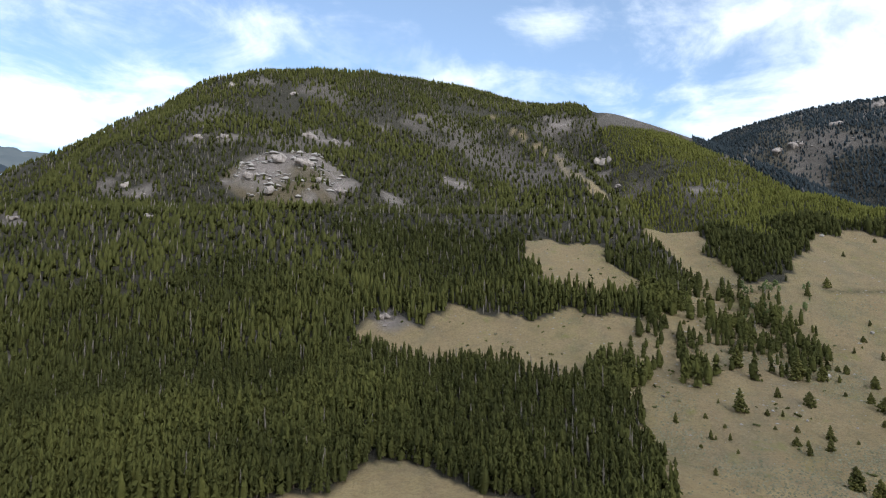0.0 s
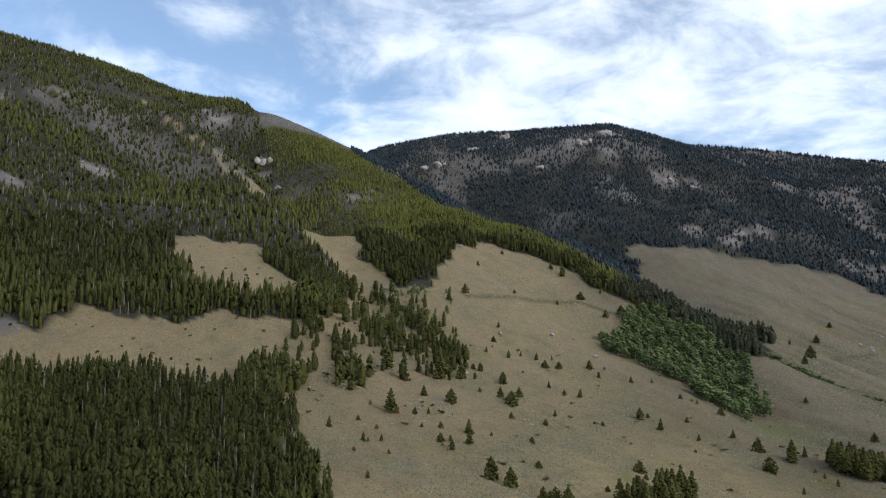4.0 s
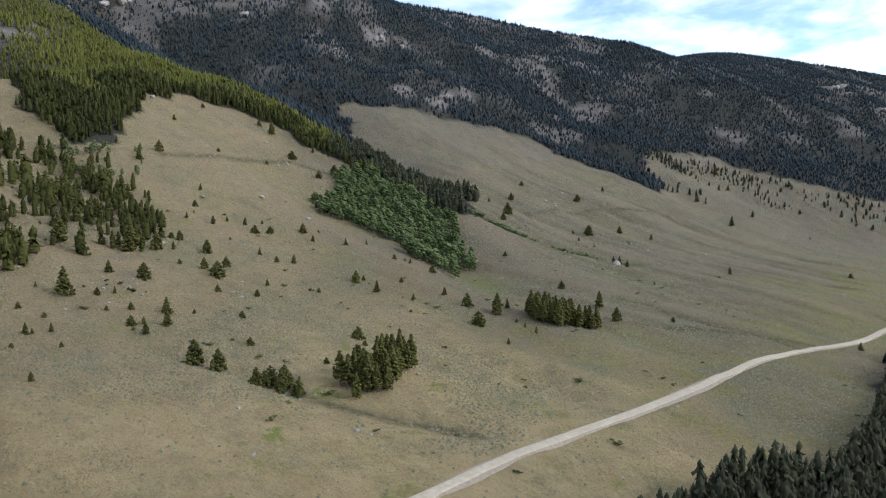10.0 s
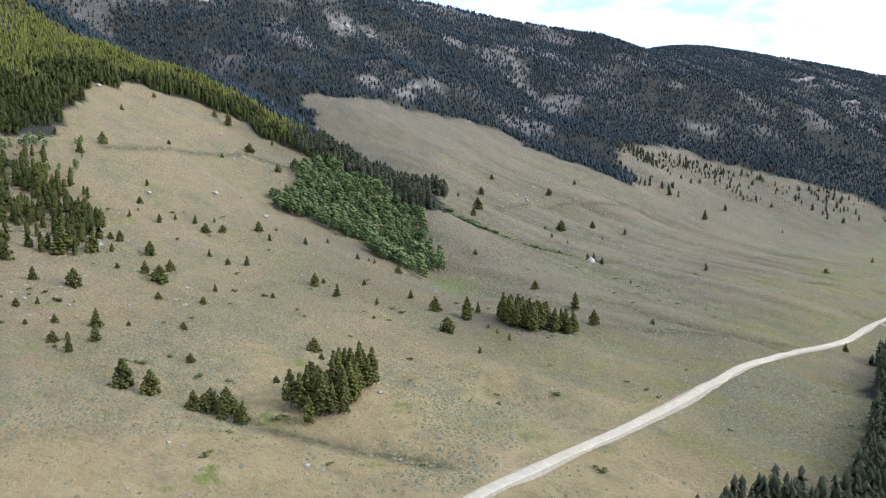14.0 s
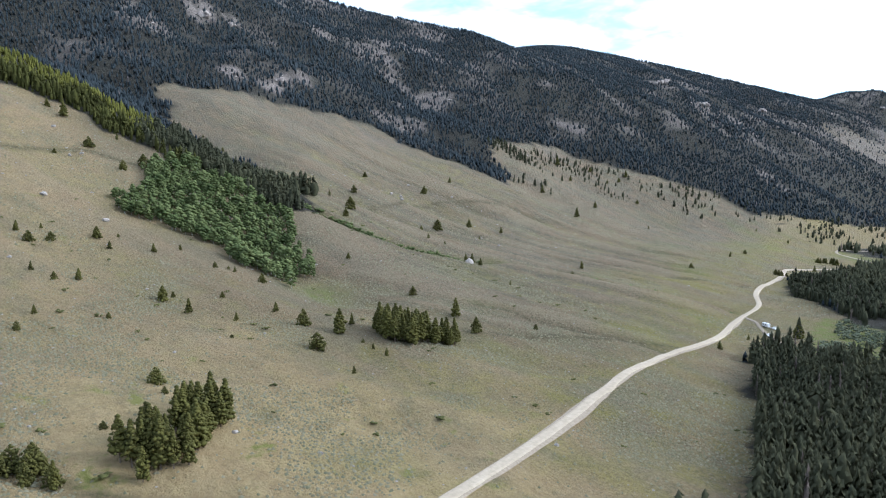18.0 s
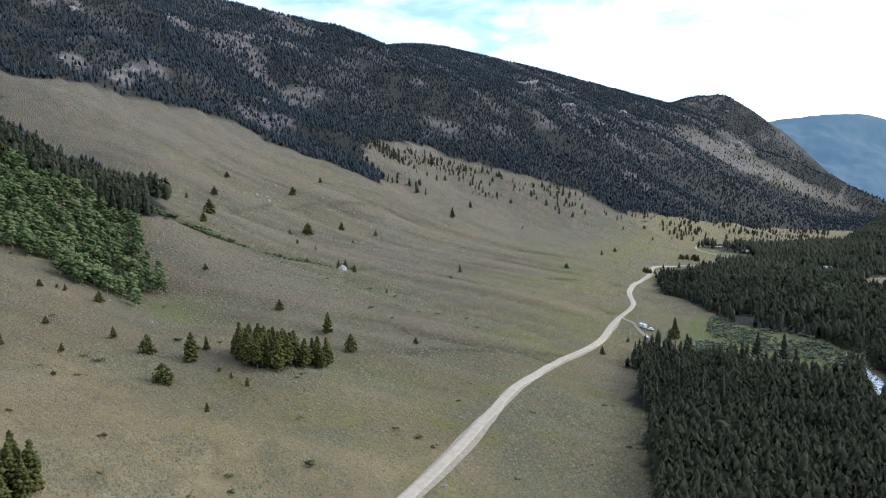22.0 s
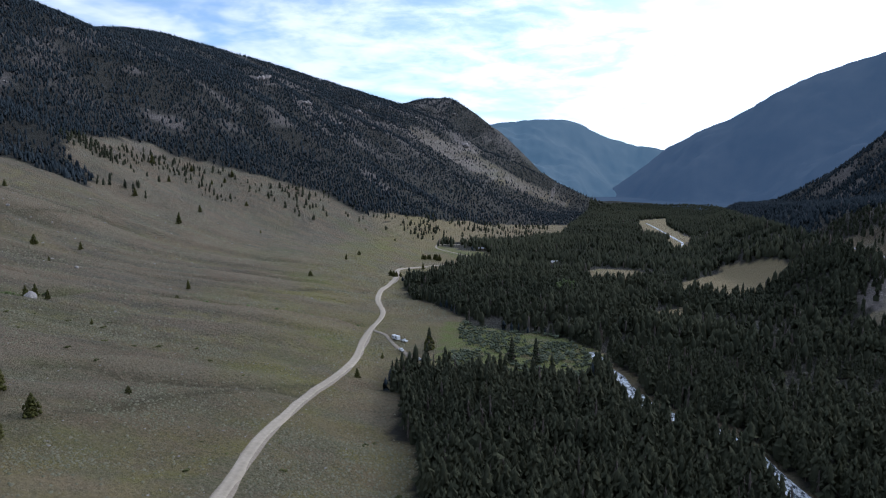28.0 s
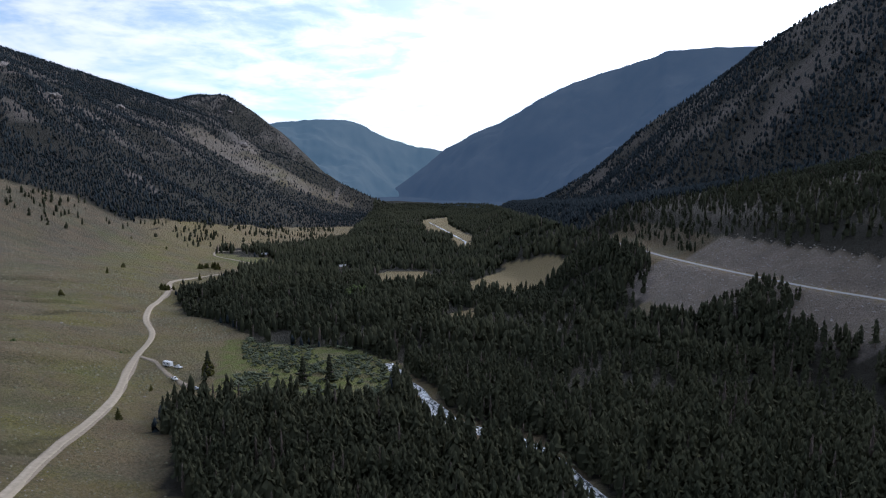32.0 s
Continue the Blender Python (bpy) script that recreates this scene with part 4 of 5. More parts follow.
# ---- things: helpers ----
def part(name, bm, material, parent, label=""):
    mesh = bpy.data.meshes.new(name)
    bm.to_mesh(mesh)
    bm.free()
    mesh.materials.append(material)
    ob = new(name, mesh)
    ob.parent = parent
    return tagged(ob, label)


def mesh_part(name, mesh, parent, label=""):
    ob = new(name, mesh)
    ob.parent = parent
    return tagged(ob, label)


def clump_cloud(centres, radii, seed, squash=0.75):
    """Small ragged tufts (octahedra) at the centres."""
    rng = np.random.RandomState(seed)
    base = np.array([(1, 0, 0), (0, 1, 0), (-1, 0, 0), (0, -1, 0), (0, 0, 1), (0, 0, -1)], float)
    faces = np.array([(0, 1, 4), (1, 2, 4), (2, 3, 4), (3, 0, 4), (1, 0, 5), (2, 1, 5), (3, 2, 5), (0, 3, 5)])
    n = len(centres)
    a = rng.uniform(0, 6.28, n)[:, None]
    v = base[None] * rng.uniform(0.6, 1.35, (n, 6, 1)) * np.asarray(radii)[:, None, None]
    x, y = v[..., 0] * np.cos(a) - v[..., 1] * np.sin(a), v[..., 0] * np.sin(a) + v[..., 1] * np.cos(a)
    v = np.stack([x, y, v[..., 2] * squash], -1) + np.asarray(centres)[:, None]
    t = (faces[None] + (np.arange(n) * 6)[:, None, None]).reshape(-1, 3)
    return v.reshape(-1, 3), t, np.repeat(rng.rand(n), 6)


def pine_crown(seed, tufts, spread, low, power):
    """Crown of a lone conifer of unit height, made of whorls of needle tufts round the stem."""
    r = random.Random(seed)
    centres, radii = [], []
    lobe, turn = r.uniform(0.12, 0.28), r.uniform(0, 6.28)
    for k in range(tufts):
        f = (k + r.random()) / tufts
        a = r.uniform(0, 6.28)
        wide = spread * (1 - f ** power) * r.uniform(0.3, 1.2) * (1 + lobe * math.sin(2 * a + turn + 5 * f))
        centres.append((wide * math.cos(a), wide * math.sin(a), low + (0.965 - low) * f - 0.10 * wide))
        radii.append((0.032 + 0.20 * spread * (1 - f) ** 0.6) * r.uniform(0.55, 1.35))
    centres.append((0, 0, 0.95))
    radii.append(0.045)
    return clump_cloud(centres, radii, seed, 0.95)


def stem(radius, top, sides=6):
    return trunk_prism(radius, top, sides)


def tree_thing(name, seed, tufts, spread, low, power, leaf, bark, label, category="tree", girth=0.018):
    base = new(name)
    tagged(base, label, category)
    v, t = stem(girth, 0.9)
    mesh_part("trunk", tri_mesh("trunk", v, t, np.zeros(len(t)), [bark]), base)
    v, t, tint = pine_crown(seed, tufts, spread, low, power)
    mesh_part("crown", tri_mesh("crown", v, t, np.zeros(len(t)), [leaf], tint, True), base)
    return base


def place_tree(kind, x, y, h, wide=1.0, group="", label=""):
    """A copy of one of the model trees, rooted in the ground."""
    c = copy_thing(kind, pose(x, y, float(ground(x, y)) - 0.05, 0, 0, random.uniform(0, 360)))
    c.scale = (h * wide, h * wide, h)
    return tagged(c, label, group=group)


def lone_material():
    m = Nodes("lone_pine_needles", 0.75, 0.15)
    c = m.mix(m.random(), (0.036, 0.039, 0.011), (0.080, 0.080, 0.020))
    c = m.mix(m.maths("MULTIPLY", m.attribute("tint"), 0.6), c, (0.122, 0.115, 0.030))
    return m.leaf(c, 0.25).mat


LONE = lone_material()
MODELS = [
    tree_thing("pine_tree", 1, 190, 0.27, 0.05, 1.9, LONE, BARK, "bushy olive green limber pine on the dry meadow"),
    tree_thing("pine_tree", 2, 180, 0.21, 0.06, 1.5, LONE, BARK, "pointed olive green young pine on the dry meadow"),
    tree_thing("pine_tree", 3, 190, 0.33, 0.03, 2.4, LONE, BARK, "broad low spreading pine on the dry meadow"),
    tree_thing("pine_tree", 4, 180, 0.19, 0.10, 1.6, LONE, BARK, "slender dark green pine among the sagebrush"),
]
TALL = [
    tree_thing("pine_tree", 5, 170, 0.13, 0.22, 2.4, LONE, BARK, "tall lodgepole pine with a bare lower trunk in a grove"),
    tree_thing("pine_tree", 6, 180, 0.145, 0.12, 2.2, LONE, BARK, "dense lodgepole pine in a grove on the meadow"),
]
SPRUCE = tree_thing("spruce_tree", 7, 230, 0.17, 0.03, 1.0, PINE_DARK, BARK, "dark pointed spruce beside the willow meadow")

LONE_TREES = [
    [(-443, 20, 13.5), (-349, 52, 6.3), (-341, 43, 4.8), (-314, 55, 9.6), (-309, 62, 8.3), (-336, 127, 5.6), (-425, 165, 7.3), (-404, 168, 7.0), (-396, 186, 4.1), (-400, 208, 4.9), (-381, 211, 7.6), (-356, 202, 7.6), (-367, 221, 11.0), (-373, 232, 5.9), (-375, 301, 10.6), (-350, 291, 8.2), (-416, 306, 5.7), (-344, 330, 3.3), (-452, 505, 4.9), (-470, 542, 7.3), (-451, 229, 5.5), (-464, 220, 3.5), (-469, 211, 3.5), (-497, 204, 3.7), (-494, 188, 5.0), (-496, 166, 4.3), (-509, 164, 6.5), (-502, 140, 4.9), (-498, 129, 5.6), (-512, 127, 5.7), (-513, 116, 3.6), (-504, 90, 4.1)],
    [(-524, 99, 4.3), (-554, 109, 4.6), (-467, 79, 5.7), (-452, 73, 4.3), (-451, 90, 7.3), (-422, 82, 6.2), (-411, 86, 8.2), (-427, 94, 5.8), (-400, 51, 7.9), (-404, 37, 5.8), (-403, 108, 3.8), (-445, 136, 5.6), (-445, 126, 3.7), (-457, 120, 4.4), (-378, 18, 12.2), (-379, 30, 3.4), (-365, 41, 3.3), (-350, 39, 4.0), (-560, 361, 6.6), (-590, 387, 11.1), (-593, 467, 5.4), (-595, 489, 10.0), (-617, 552, 8.4), (-568, 517, 4.5), (-594, 575, 7.2), (-686, 460, 8.4), (-680, 427, 5.8), (-731, 507, 6.5), (-690, 556, 9.0), (-723, 625, 7.0), (-713, 785, 11.0), (-637, 759, 13.3)],
    [(-662, 832, 9.5), (-749, 893, 8.7), (-794, 919, 14.0), (-773, 974, 9.4), (-732, 1010, 11.3), (-729, 987, 7.4), (-647, 204, 7.6), (-629, 177, 3.6), (-690, 118, 4.9), (-734, 151, 4.3), (-629, 139, 3.6), (-606, 92, 8.5), (-587, 76, 9.8), (-627, 234, 9.4), (-616, 216, 7.3), (-699, 203, 13.4), (-670, 231, 5.0), (-293, 434, 5.3), (-454, 701, 5.0), (-432, 408, 3.4), (-345, 223, 2.8), (-535, 424, 3.9), (-523, 431, 2.9), (-481, 307, 4.0), (-306, 101, 2.4), (-819, 388, 5.3), (-852, 382, 4.1), (-448, 64, 10.0), (-441, 51, 14.0), (-362, 54, 6.9), (-353, -11, 5.1), (-340, 4, 4.4)],
    [(-343, 12, 3.5), (-321, -21, 8.3), (-301, 5, 3.0), (-306, -10, 3.1), (-502, 105, 5.3), (-714, 196, 7.8), (-362, 2, 2.6), (-733, 962, 6.8), (-674, 952, 6.5), (-479, 838, 6.7), (-487, 893, 5.7), (-281, 518, 10.7), (-301, 490, 3.7), (-221, 491, 11.9), (-212, 502, 10.0), (-605, 870, 4.4), (-508, 1074, 5.1), (-551, 1069, 4.3), (-407, 894, 8.3), (-390, 889, 6.8)],
]
for rows in LONE_TREES:
    for x, y, h in rows:
        if -240 < x and y > 480:
            continue
        k = random.choice((0, 0, 1, 1, 2, 3)) if h > 5 else random.choice((0, 1, 1, 2))
        place_tree(MODELS[k], x, y, h, random.uniform(0.95, 1.3), "lone pines on the meadow")
rng_ = random.Random(77)
young = []
while len(young) < 34:
    x, y = rng_.uniform(-530, -320), rng_.uniform(-15, 230)
    if wooded(np.array([x]), np.array([y]))[0] < 0.1 and not inside(np.array([x]), np.array([y]), ASPENS)[0] and x < -240 - 0.25 * y and all(math.hypot(x - a, y - b) > 9 for a, b in young):
        young.append((x, y))
        place_tree(MODELS[rng_.choice((0, 0, 1, 2))], x, y, rng_.uniform(1.6, 3.6), rng_.uniform(1.0, 1.4), "lone pines on the meadow")
for x, y, h in ((-494, 426, 7.5), (-491, 430, 9), (-480, 428, 6)):
    place_tree(MODELS[3], x, y, h, 1.1, "lone pines on the meadow")
for x, y, h in ((-281, 518, 14), (-226, 500, 15), (-213, 505, 15), (-296, 640, 8)):
    place_tree(SPRUCE, x, y, h, 1.0, "spruces by the willow meadow")


def grove(poly, count, low, high, group, seed, kinds):
    r = random.Random(seed)
    xs, ys = [p[0] for p in poly], [p[1] for p in poly]
    got = []
    while len(got) < count:
        x, y = r.uniform(min(xs), max(xs)), r.uniform(min(ys), max(ys))
        if inside(np.array([x]), np.array([y]), poly)[0] and all(math.hypot(x - a, y - b) > 1.3 for a, b in got):
            got.append((x, y))
            place_tree(r.choice(kinds), x, y, r.uniform(low, high), r.uniform(0.9, 1.25), group)


grove([(-290, 98), (-280, 101), (-278, 112), (-300, 134), (-310, 138), (-304, 124), (-296, 108)], 46, 9, 14, "pine grove near the road", 1, TALL)
grove([(-366, 238), (-352, 233), (-340, 240), (-339, 248), (-346, 258), (-360, 264), (-369, 256)], 60, 9, 15, "pine grove on the lower meadow", 2, TALL)
grove([(-343, 253), (-336, 251), (-338, 262), (-341, 275), (-349, 270)], 13, 7, 13, "pine grove on the lower meadow", 3, TALL)
grove([(-300, 70), (-284, 74), (-284, 86), (-298, 82)], 9, 5, 8.5, "small clump of pines", 4, [MODELS[0], MODELS[2], TALL[1]])
grove([(-440, 990), (-415, 985), (-412, 1000), (-438, 1004)], 12, 5, 9, "pines by the far bend", 5, [MODELS[0], TALL[1]])
grove([(-414, 800), (-404, 800), (-398, 830), (-406, 832)], 6, 4, 7, "pines by the far bend", 6, [MODELS[0]])


def loose_pines(name, poly, share, step, size, seed, label):
    xs, ys = [p[0] for p in poly], [p[1] for p in poly]
    p = sown(min(xs), max(xs), min(ys), max(ys), step, seed, lambda x, y: inside(x, y, poly) * np.clip(share + 1.2 * share * 4 * fractal(x, y, 40, 3, seed), 0, 1))
    rng = np.random.RandomState(seed)
    return scatter(name, NEAR_PINES, p, size * rng.uniform(0.4, 1.3, len(p)), rng.uniform(1.1, 1.8, len(p)), 0.7 * rng.rand(len(p)), [PINE_DARK, BARK], label, "pines", seed)


loose_pines("hollow_pines", [(-870, 850), (-860, 830), (-790, 796), (-715, 742), (-690, 752), (-700, 790), (-760, 840), (-830, 880)], 0.3, 6, 8, 7, "dark pines in the hollow between two meadows")
loose_pines("treeline_pines", [(-850, 850), (-740, 850), (-640, 1000), (-740, 1030), (-830, 960)], 0.4, 9, 7, 8, "scattered pines under the treeline")
loose_pines("foot_pines", [(-720, 1000), (-600, 1000), (-480, 1150), (-440, 1300), (-360, 1500), (-380, 1800), (-500, 1650), (-560, 1250), (-660, 1120)], 0.26, 9.5, 8, 9, "scattered pines at the foot of the mountain")
loose_pines("field_edge_pines", [(-480, 1205), (-380, 1290), (-340, 1500), (-440, 1330)], 0.3, 9, 8, 10, "dark pines along the far meadow")
for ob in MODELS + TALL + [SPRUCE]:
    for child in ob.children_recursive:
        bpy.data.objects.remove(child)
    bpy.data.objects.remove(ob)


# ---- aspens, willows and sagebrush ----
def shrub(seed):
    """A rounded bush of unit height, of seven leafy lumps."""
    r = random.Random(seed)
    centres = [(r.uniform(-0.42, 0.42), r.uniform(-0.42, 0.42), r.uniform(0.2, 0.62)) for _ in range(7)]
    v, t, _ = clump_cloud(centres, [r.uniform(0.22, 0.36) for _ in centres], seed, 0.9)
    return joined([((v, t), 0)])


def aspen(seed):
    """Rounded, lumpy crown of leaf masses and loose sprays on a pale stem, of unit height."""
    r = random.Random(seed)
    centres, radii, verts = [], [], []
    for k in range(15):
        f = (k + r.random()) / 15
        w = 0.17 * math.sin(math.pi * min(1, 0.18 + 0.78 * f)) * r.uniform(0.5, 1.2)
        a = 2.4 * k + r.uniform(-0.5, 0.5)
        centres.append((w * math.cos(a), w * math.sin(a), 0.22 + 0.68 * f))
        radii.append(r.uniform(0.09, 0.14))
    v, t, _ = clump_cloud(centres, radii, seed, 0.9)
    for c, q in zip(centres, radii):
        for _ in range(4):
            d = Vector((r.gauss(0, 1), r.gauss(0, 1), r.gauss(0.2, 1))).normalized()
            e = Vector(c) + d * q * r.uniform(0.8, 1.25)
            verts += [e + Vector((r.gauss(0, 1), r.gauss(0, 1), r.gauss(0, 1))).normalized() * r.uniform(0.03, 0.055) for _ in range(3)]
    return joined([(trunk_prism(0.013, 0.8), 1), ((v, t), 0), ((np.array(verts), np.arange(len(verts)).reshape(-1, 3)), 0)])


ASPEN_MODELS = [aspen(k) for k in range(6)]
SHRUBS = [shrub(10 + k) for k in range(5)]


def mound(seed):
    """A low ragged bush of unit height: five sloping sides and an off-centre top."""
    r = random.Random(seed)
    ring = [(0.75 * r.uniform(0.6, 1.3) * math.cos(1.257 * k), 0.75 * r.uniform(0.6, 1.3) * math.sin(1.257 * k), -0.1) for k in range(5)]
    return joined([((np.array(ring + [(r.uniform(-0.2, 0.2), r.uniform(-0.2, 0.2), 1.0)]), np.array([(k, (k + 1) % 5, 5) for k in range(5)])), 0)])


TUFTS = [mound(20 + k) for k in range(6)]


def thicket(name, rect, step, seed, models, size, width, materials, label, category, keep):
    p = sown(*rect, step, seed, keep)
    rng = np.random.RandomState(seed)
    sizes = size * rng.uniform(0.55, 1.35, len(p))
    return scatter(name, models, p, sizes, width * rng.uniform(0.8, 1.3, len(p)), rng.rand(len(p)), materials, label, category, seed)


LOW_BUSH = foliage_material("low_bush_leaves", (0.085, 0.095, 0.038), (0.165, 0.165, 0.062))
thicket("aspen_grove", (-680, -440, 180, 330), 4.3, 31, ASPEN_MODELS, 8.6, 1.35, [ASPEN_LEAF, ASPEN_BARK], "fresh green aspen grove in the gully", "aspens", lambda x, y: inside(x + 12 * wobble(x, y, 20, 6), y + 12 * wobble(x, y, 20, 7), ASPENS) * 0.85)
thicket("creek_bushes", (-660, -350, 300, 570), 3.0, 32, SHRUBS, 3.2, 1.0, [ASPEN_LEAF], "green bushes along the narrow creek", "bushes", lambda x, y: (near_line(x, y, CREEK[:5]) < 3.5) * 0.7 + (near_line(x, y, CREEK) < 2.5) * 0.08)
thicket("clearing_bushes", (-640, -380, -190, 60), 6.0, 38, SHRUBS, 1.8, 1.0, [PINE], "small dark bushes and seedlings in the clearings", "bushes", lambda x, y: (wooded(x, y) < 0.1) * 0.10)
thicket("meadow_bushes", (-560, -210, -40, 420), 8.0, 39, SHRUBS, 1.2, 1.8, [LOW_BUSH], "low yellow green bushes dotted over the meadow", "bushes", lambda x, y: (wooded(x, y) < 0.1) * (near_line(x, y, ROAD) > 6) * (x < lerp(y, FOOT) + 5) * (0.02 + 0.10 * (rills(x, y) < -0.3)))
thicket("riverside_aspens", (-245, -205, 750, 800), 4.5, 40, ASPEN_MODELS, 9.0, 1.4, [ASPEN_LEAF, ASPEN_BARK], "pale green cottonwoods rising out of the conifers", "aspens", lambda x, y: (np.hypot((x + 226) / 16, (y - 775) / 20) < 1) * 0.8)
thicket("slope_aspens", (-640, -540, 0, 120), 4.5, 36, ASPEN_MODELS, 6.0, 1.2, [ASPEN_LEAF, ASPEN_BARK], "young aspens in the draw below the pines", "aspens", lambda x, y: inside(x, y, [(-600, 30), (-540, 30), (-545, 70), (-600, 82)]) * 0.35)
WILLOWS = [(-286, 612), (-274, 597), (-248, 587), (-218, 583), (-201, 566), (-184, 538), (-177, 455), (-205, 458), (-240, 468), (-262, 490), (-268, 540)]
thicket("willow_thicket", (-300, -170, 455, 610), 3.4, 33, SHRUBS, 2.2, 1.15, [WILLOW_LEAF], "grey green willow thicket on the wet riverside meadow", "willows", lambda x, y: inside(x, y, WILLOWS) * np.clip(0.5 + 2.5 * fractal(x, y, 30, 3, 2), 0.05, 1))


def sage_keep(x, y):
    open_ = (wooded(x, y) < 0.1) & (near_line(x, y, ROAD) > 4.5) & (x < lerp(y, FOOT) + 60)
    flat = 0.35 * inside(x, y, [(-236, 200), (-212, 130), (-190, 150), (-195, 230), (-215, 300), (-235, 290)])
    return open_ * np.clip(flat + 3.6 * fractal(x, y, 46, 4, 1) - 0.4 * rills(x, y) + 0.04, 0.07, 0.9)


thicket("sagebrush", (-470, -110, -20, 420), 1.5, 34, TUFTS, 0.48, 1.5, [SAGE_LEAF], "low grey green sagebrush tufts on the dry meadow", "sagebrush", sage_keep)
thicket("upper_sagebrush", (-800, -300, -200, 900), 3.3, 35, TUFTS, 0.75, 1.3, [SAGE_LEAF], "sparse grey green sagebrush tufts on the hillside", "sagebrush", lambda x, y: sage_keep(x, y) * ((x < -470) | (y > 420)))


# ---- stones ----
def stone_mesh(name, seed, rough=0.28, cuts=2, rock=GRANITE):
    bm = bmesh.new()
    bmesh.ops.create_icosphere(bm, subdivisions=cuts, radius=0.5)
    r = random.Random(seed)
    planes = [(Vector((r.uniform(-1, 1), r.uniform(-1, 1), r.uniform(-0.4, 1))).normalized(), r.uniform(0.28, 0.44)) for _ in range(7)]
    for v in bm.verts:
        for n_, d in planes:
            over = v.co.dot(n_) - d
            if over > 0:
                v.co -= n_ * over * 0.9
        v.co *= 1 + rough * 0.5 * noise.noise(v.co * 3.1 + Vector((seed, 0, 0)))
        v.co.z *= 0.8
    mesh = bpy.data.meshes.new(name)
    bm.to_mesh(mesh)
    bm.free()
    mesh.materials.append(rock)
    return mesh


STONES = [stone_mesh("boulder", k) for k in range(5)]
BOULDERS = [(-534, 177, 4.4), (-560, 152, 4.6), (-543, 108, 4.0), (-546, 243, 3.6), (-487, 423, 8.5), (-293, 133, 2.1), (-471, 115, 2.6), (-271, 148, 1.6), (-251, 94, 1.3), (-253, 90, 2.3),
            (-271, 59, 1.4), (-268, 62, 1.3), (-248, 88, 1.1), (-254, 119, 1.4), (-245, 222, 1.8), (-252, 46, 1.2), (-241, 55, 1.5), (-733, 108, 5.0), (-633, 195, 3.5), (-628, 186, 3.4),
            (-673, 189, 3.6), (-544, 517, 3.6), (-693, 513, 5.0), (-686, 520, 4.4), (-679, 516, 4.8), (-678, 586, 3.8), (-710, 551, 4.2), (-459, 69, 2.8), (-489, 68, 3.0), (-379, 47, 1.7), (-385, 33, 2.0)]
for k, (x, y, s) in enumerate(BOULDERS):
    ob = new("boulder", STONES[k % 5])
    ob.matrix_world = pose(x, y, float(ground(x, y)) + 0.16 * s, random.uniform(-15, 15), random.uniform(-15, 15), random.uniform(0, 360))
    ob.scale = (s, s * random.uniform(0.7, 1.0), s * random.uniform(0.7, 0.95))
    tagged(ob, "large pale granite boulder with small pines beside it" if s > 8 else "pale weathered granite boulder half sunk in the meadow", "boulder", "boulders on the meadow")


# ---- crags on the mountainsides ----
GRANITE_FAR = plain_material("weathered_crag", (0.20, 0.172, 0.155), (0.33, 0.29, 0.26), 4.0, 0.95, 0.6)
CRAG_BLOCKS = [stone_mesh("block", 30 + k, 0.4, 2, GRANITE_FAR) for k in range(7)]


def crag(x, y, size, seed, label):
    """A knot of seven leaning rock blocks."""
    r = random.Random(seed)
    base = new("rock_crag")
    base.matrix_world = pose(x, y, float(ground(x, y)) + 0.05 * size)
    for mesh in CRAG_BLOCKS:
        block = mesh_part("block", mesh, base)
        block.matrix_local = Matrix.LocRotScale(Vector((r.uniform(-0.38, 0.38), r.uniform(-0.38, 0.38), r.uniform(-0.05, 0.22))) * 0.8 * size, Euler((r.uniform(-0.4, 0.4), r.uniform(-0.4, 0.4), r.uniform(0, 6))),
                                                Vector((r.uniform(0.3, 0.65), r.uniform(0.3, 0.65), r.uniform(0.35, 0.75))) * 0.8 * size)
    return tagged(base, label, "rock outcrop", "crags on the mountains")


OUTCROPS = [(-814, -654, 16), (-829, -623, 18), (-1050, -775, 22), (-1071, -660, 14), (-897, -523, 26), (-906, -491, 20), (-519, -636, 14), (-677, -645, 20), (-562, -505, 11), (-1191, -142, 34), (-1104, -109, 16),
            (-437, -196, 9), (-393, -271, 8), (-398, -247, 8), (-364, -323, 7), (-322, -379, 9), (-726, -507, 24), (-775, -500, 28), (-783, -463, 28), (-758, -432, 22), (-718, -470, 22), (-761, -403, 18)]
OUTCROPS_FAR = [(-1492, 543, 46), (-1436, 477, 38), (-1638, 354, 34), (-1454, 180, 34), (-1443, 147, 26), (-1268, 582, 28), (-1257, 625, 20), (-1000, 562, 16), (-1358, 359, 22), (-1477, 249, 26), (-1067, 1683, 34), (-955, 1685, 30), (-1048, 2216, 36), (-1046, 3188, 26), (-995, 3136, 24), (-847, 2774, 40)]
for k, (x, y, size) in enumerate(OUTCROPS + OUTCROPS_FAR):
    crag(x, y, size, k, "broken tan granite crag among the pines" if x > -1200 and y < 0 else "grey weathered cliff outcrop high on the mountain")


def pebble(seed):
    r = random.Random(seed)
    v = np.array([(1, 0, 0), (0.3, 0.9, 0), (-0.8, 0.6, 0), (-0.8, -0.6, 0), (0.3, -0.9, 0), (-0.3, 0, 0.55), (0.45, 0.1, 0.5), (0, 0, -0.4)]) * 0.5
    v = v * np.array([[r.uniform(0.75, 1.25) for _ in range(3)] for _ in v])
    t = np.array([(0, 1, 6), (1, 2, 5), (2, 3, 5), (3, 4, 5), (4, 0, 6), (1, 5, 6), (4, 6, 5), (1, 0, 7), (2, 1, 7), (3, 2, 7), (4, 3, 7), (0, 4, 7)])
    return v, t, np.zeros(len(t), int)


PEBBLES = [pebble(k) for k in range(5)]


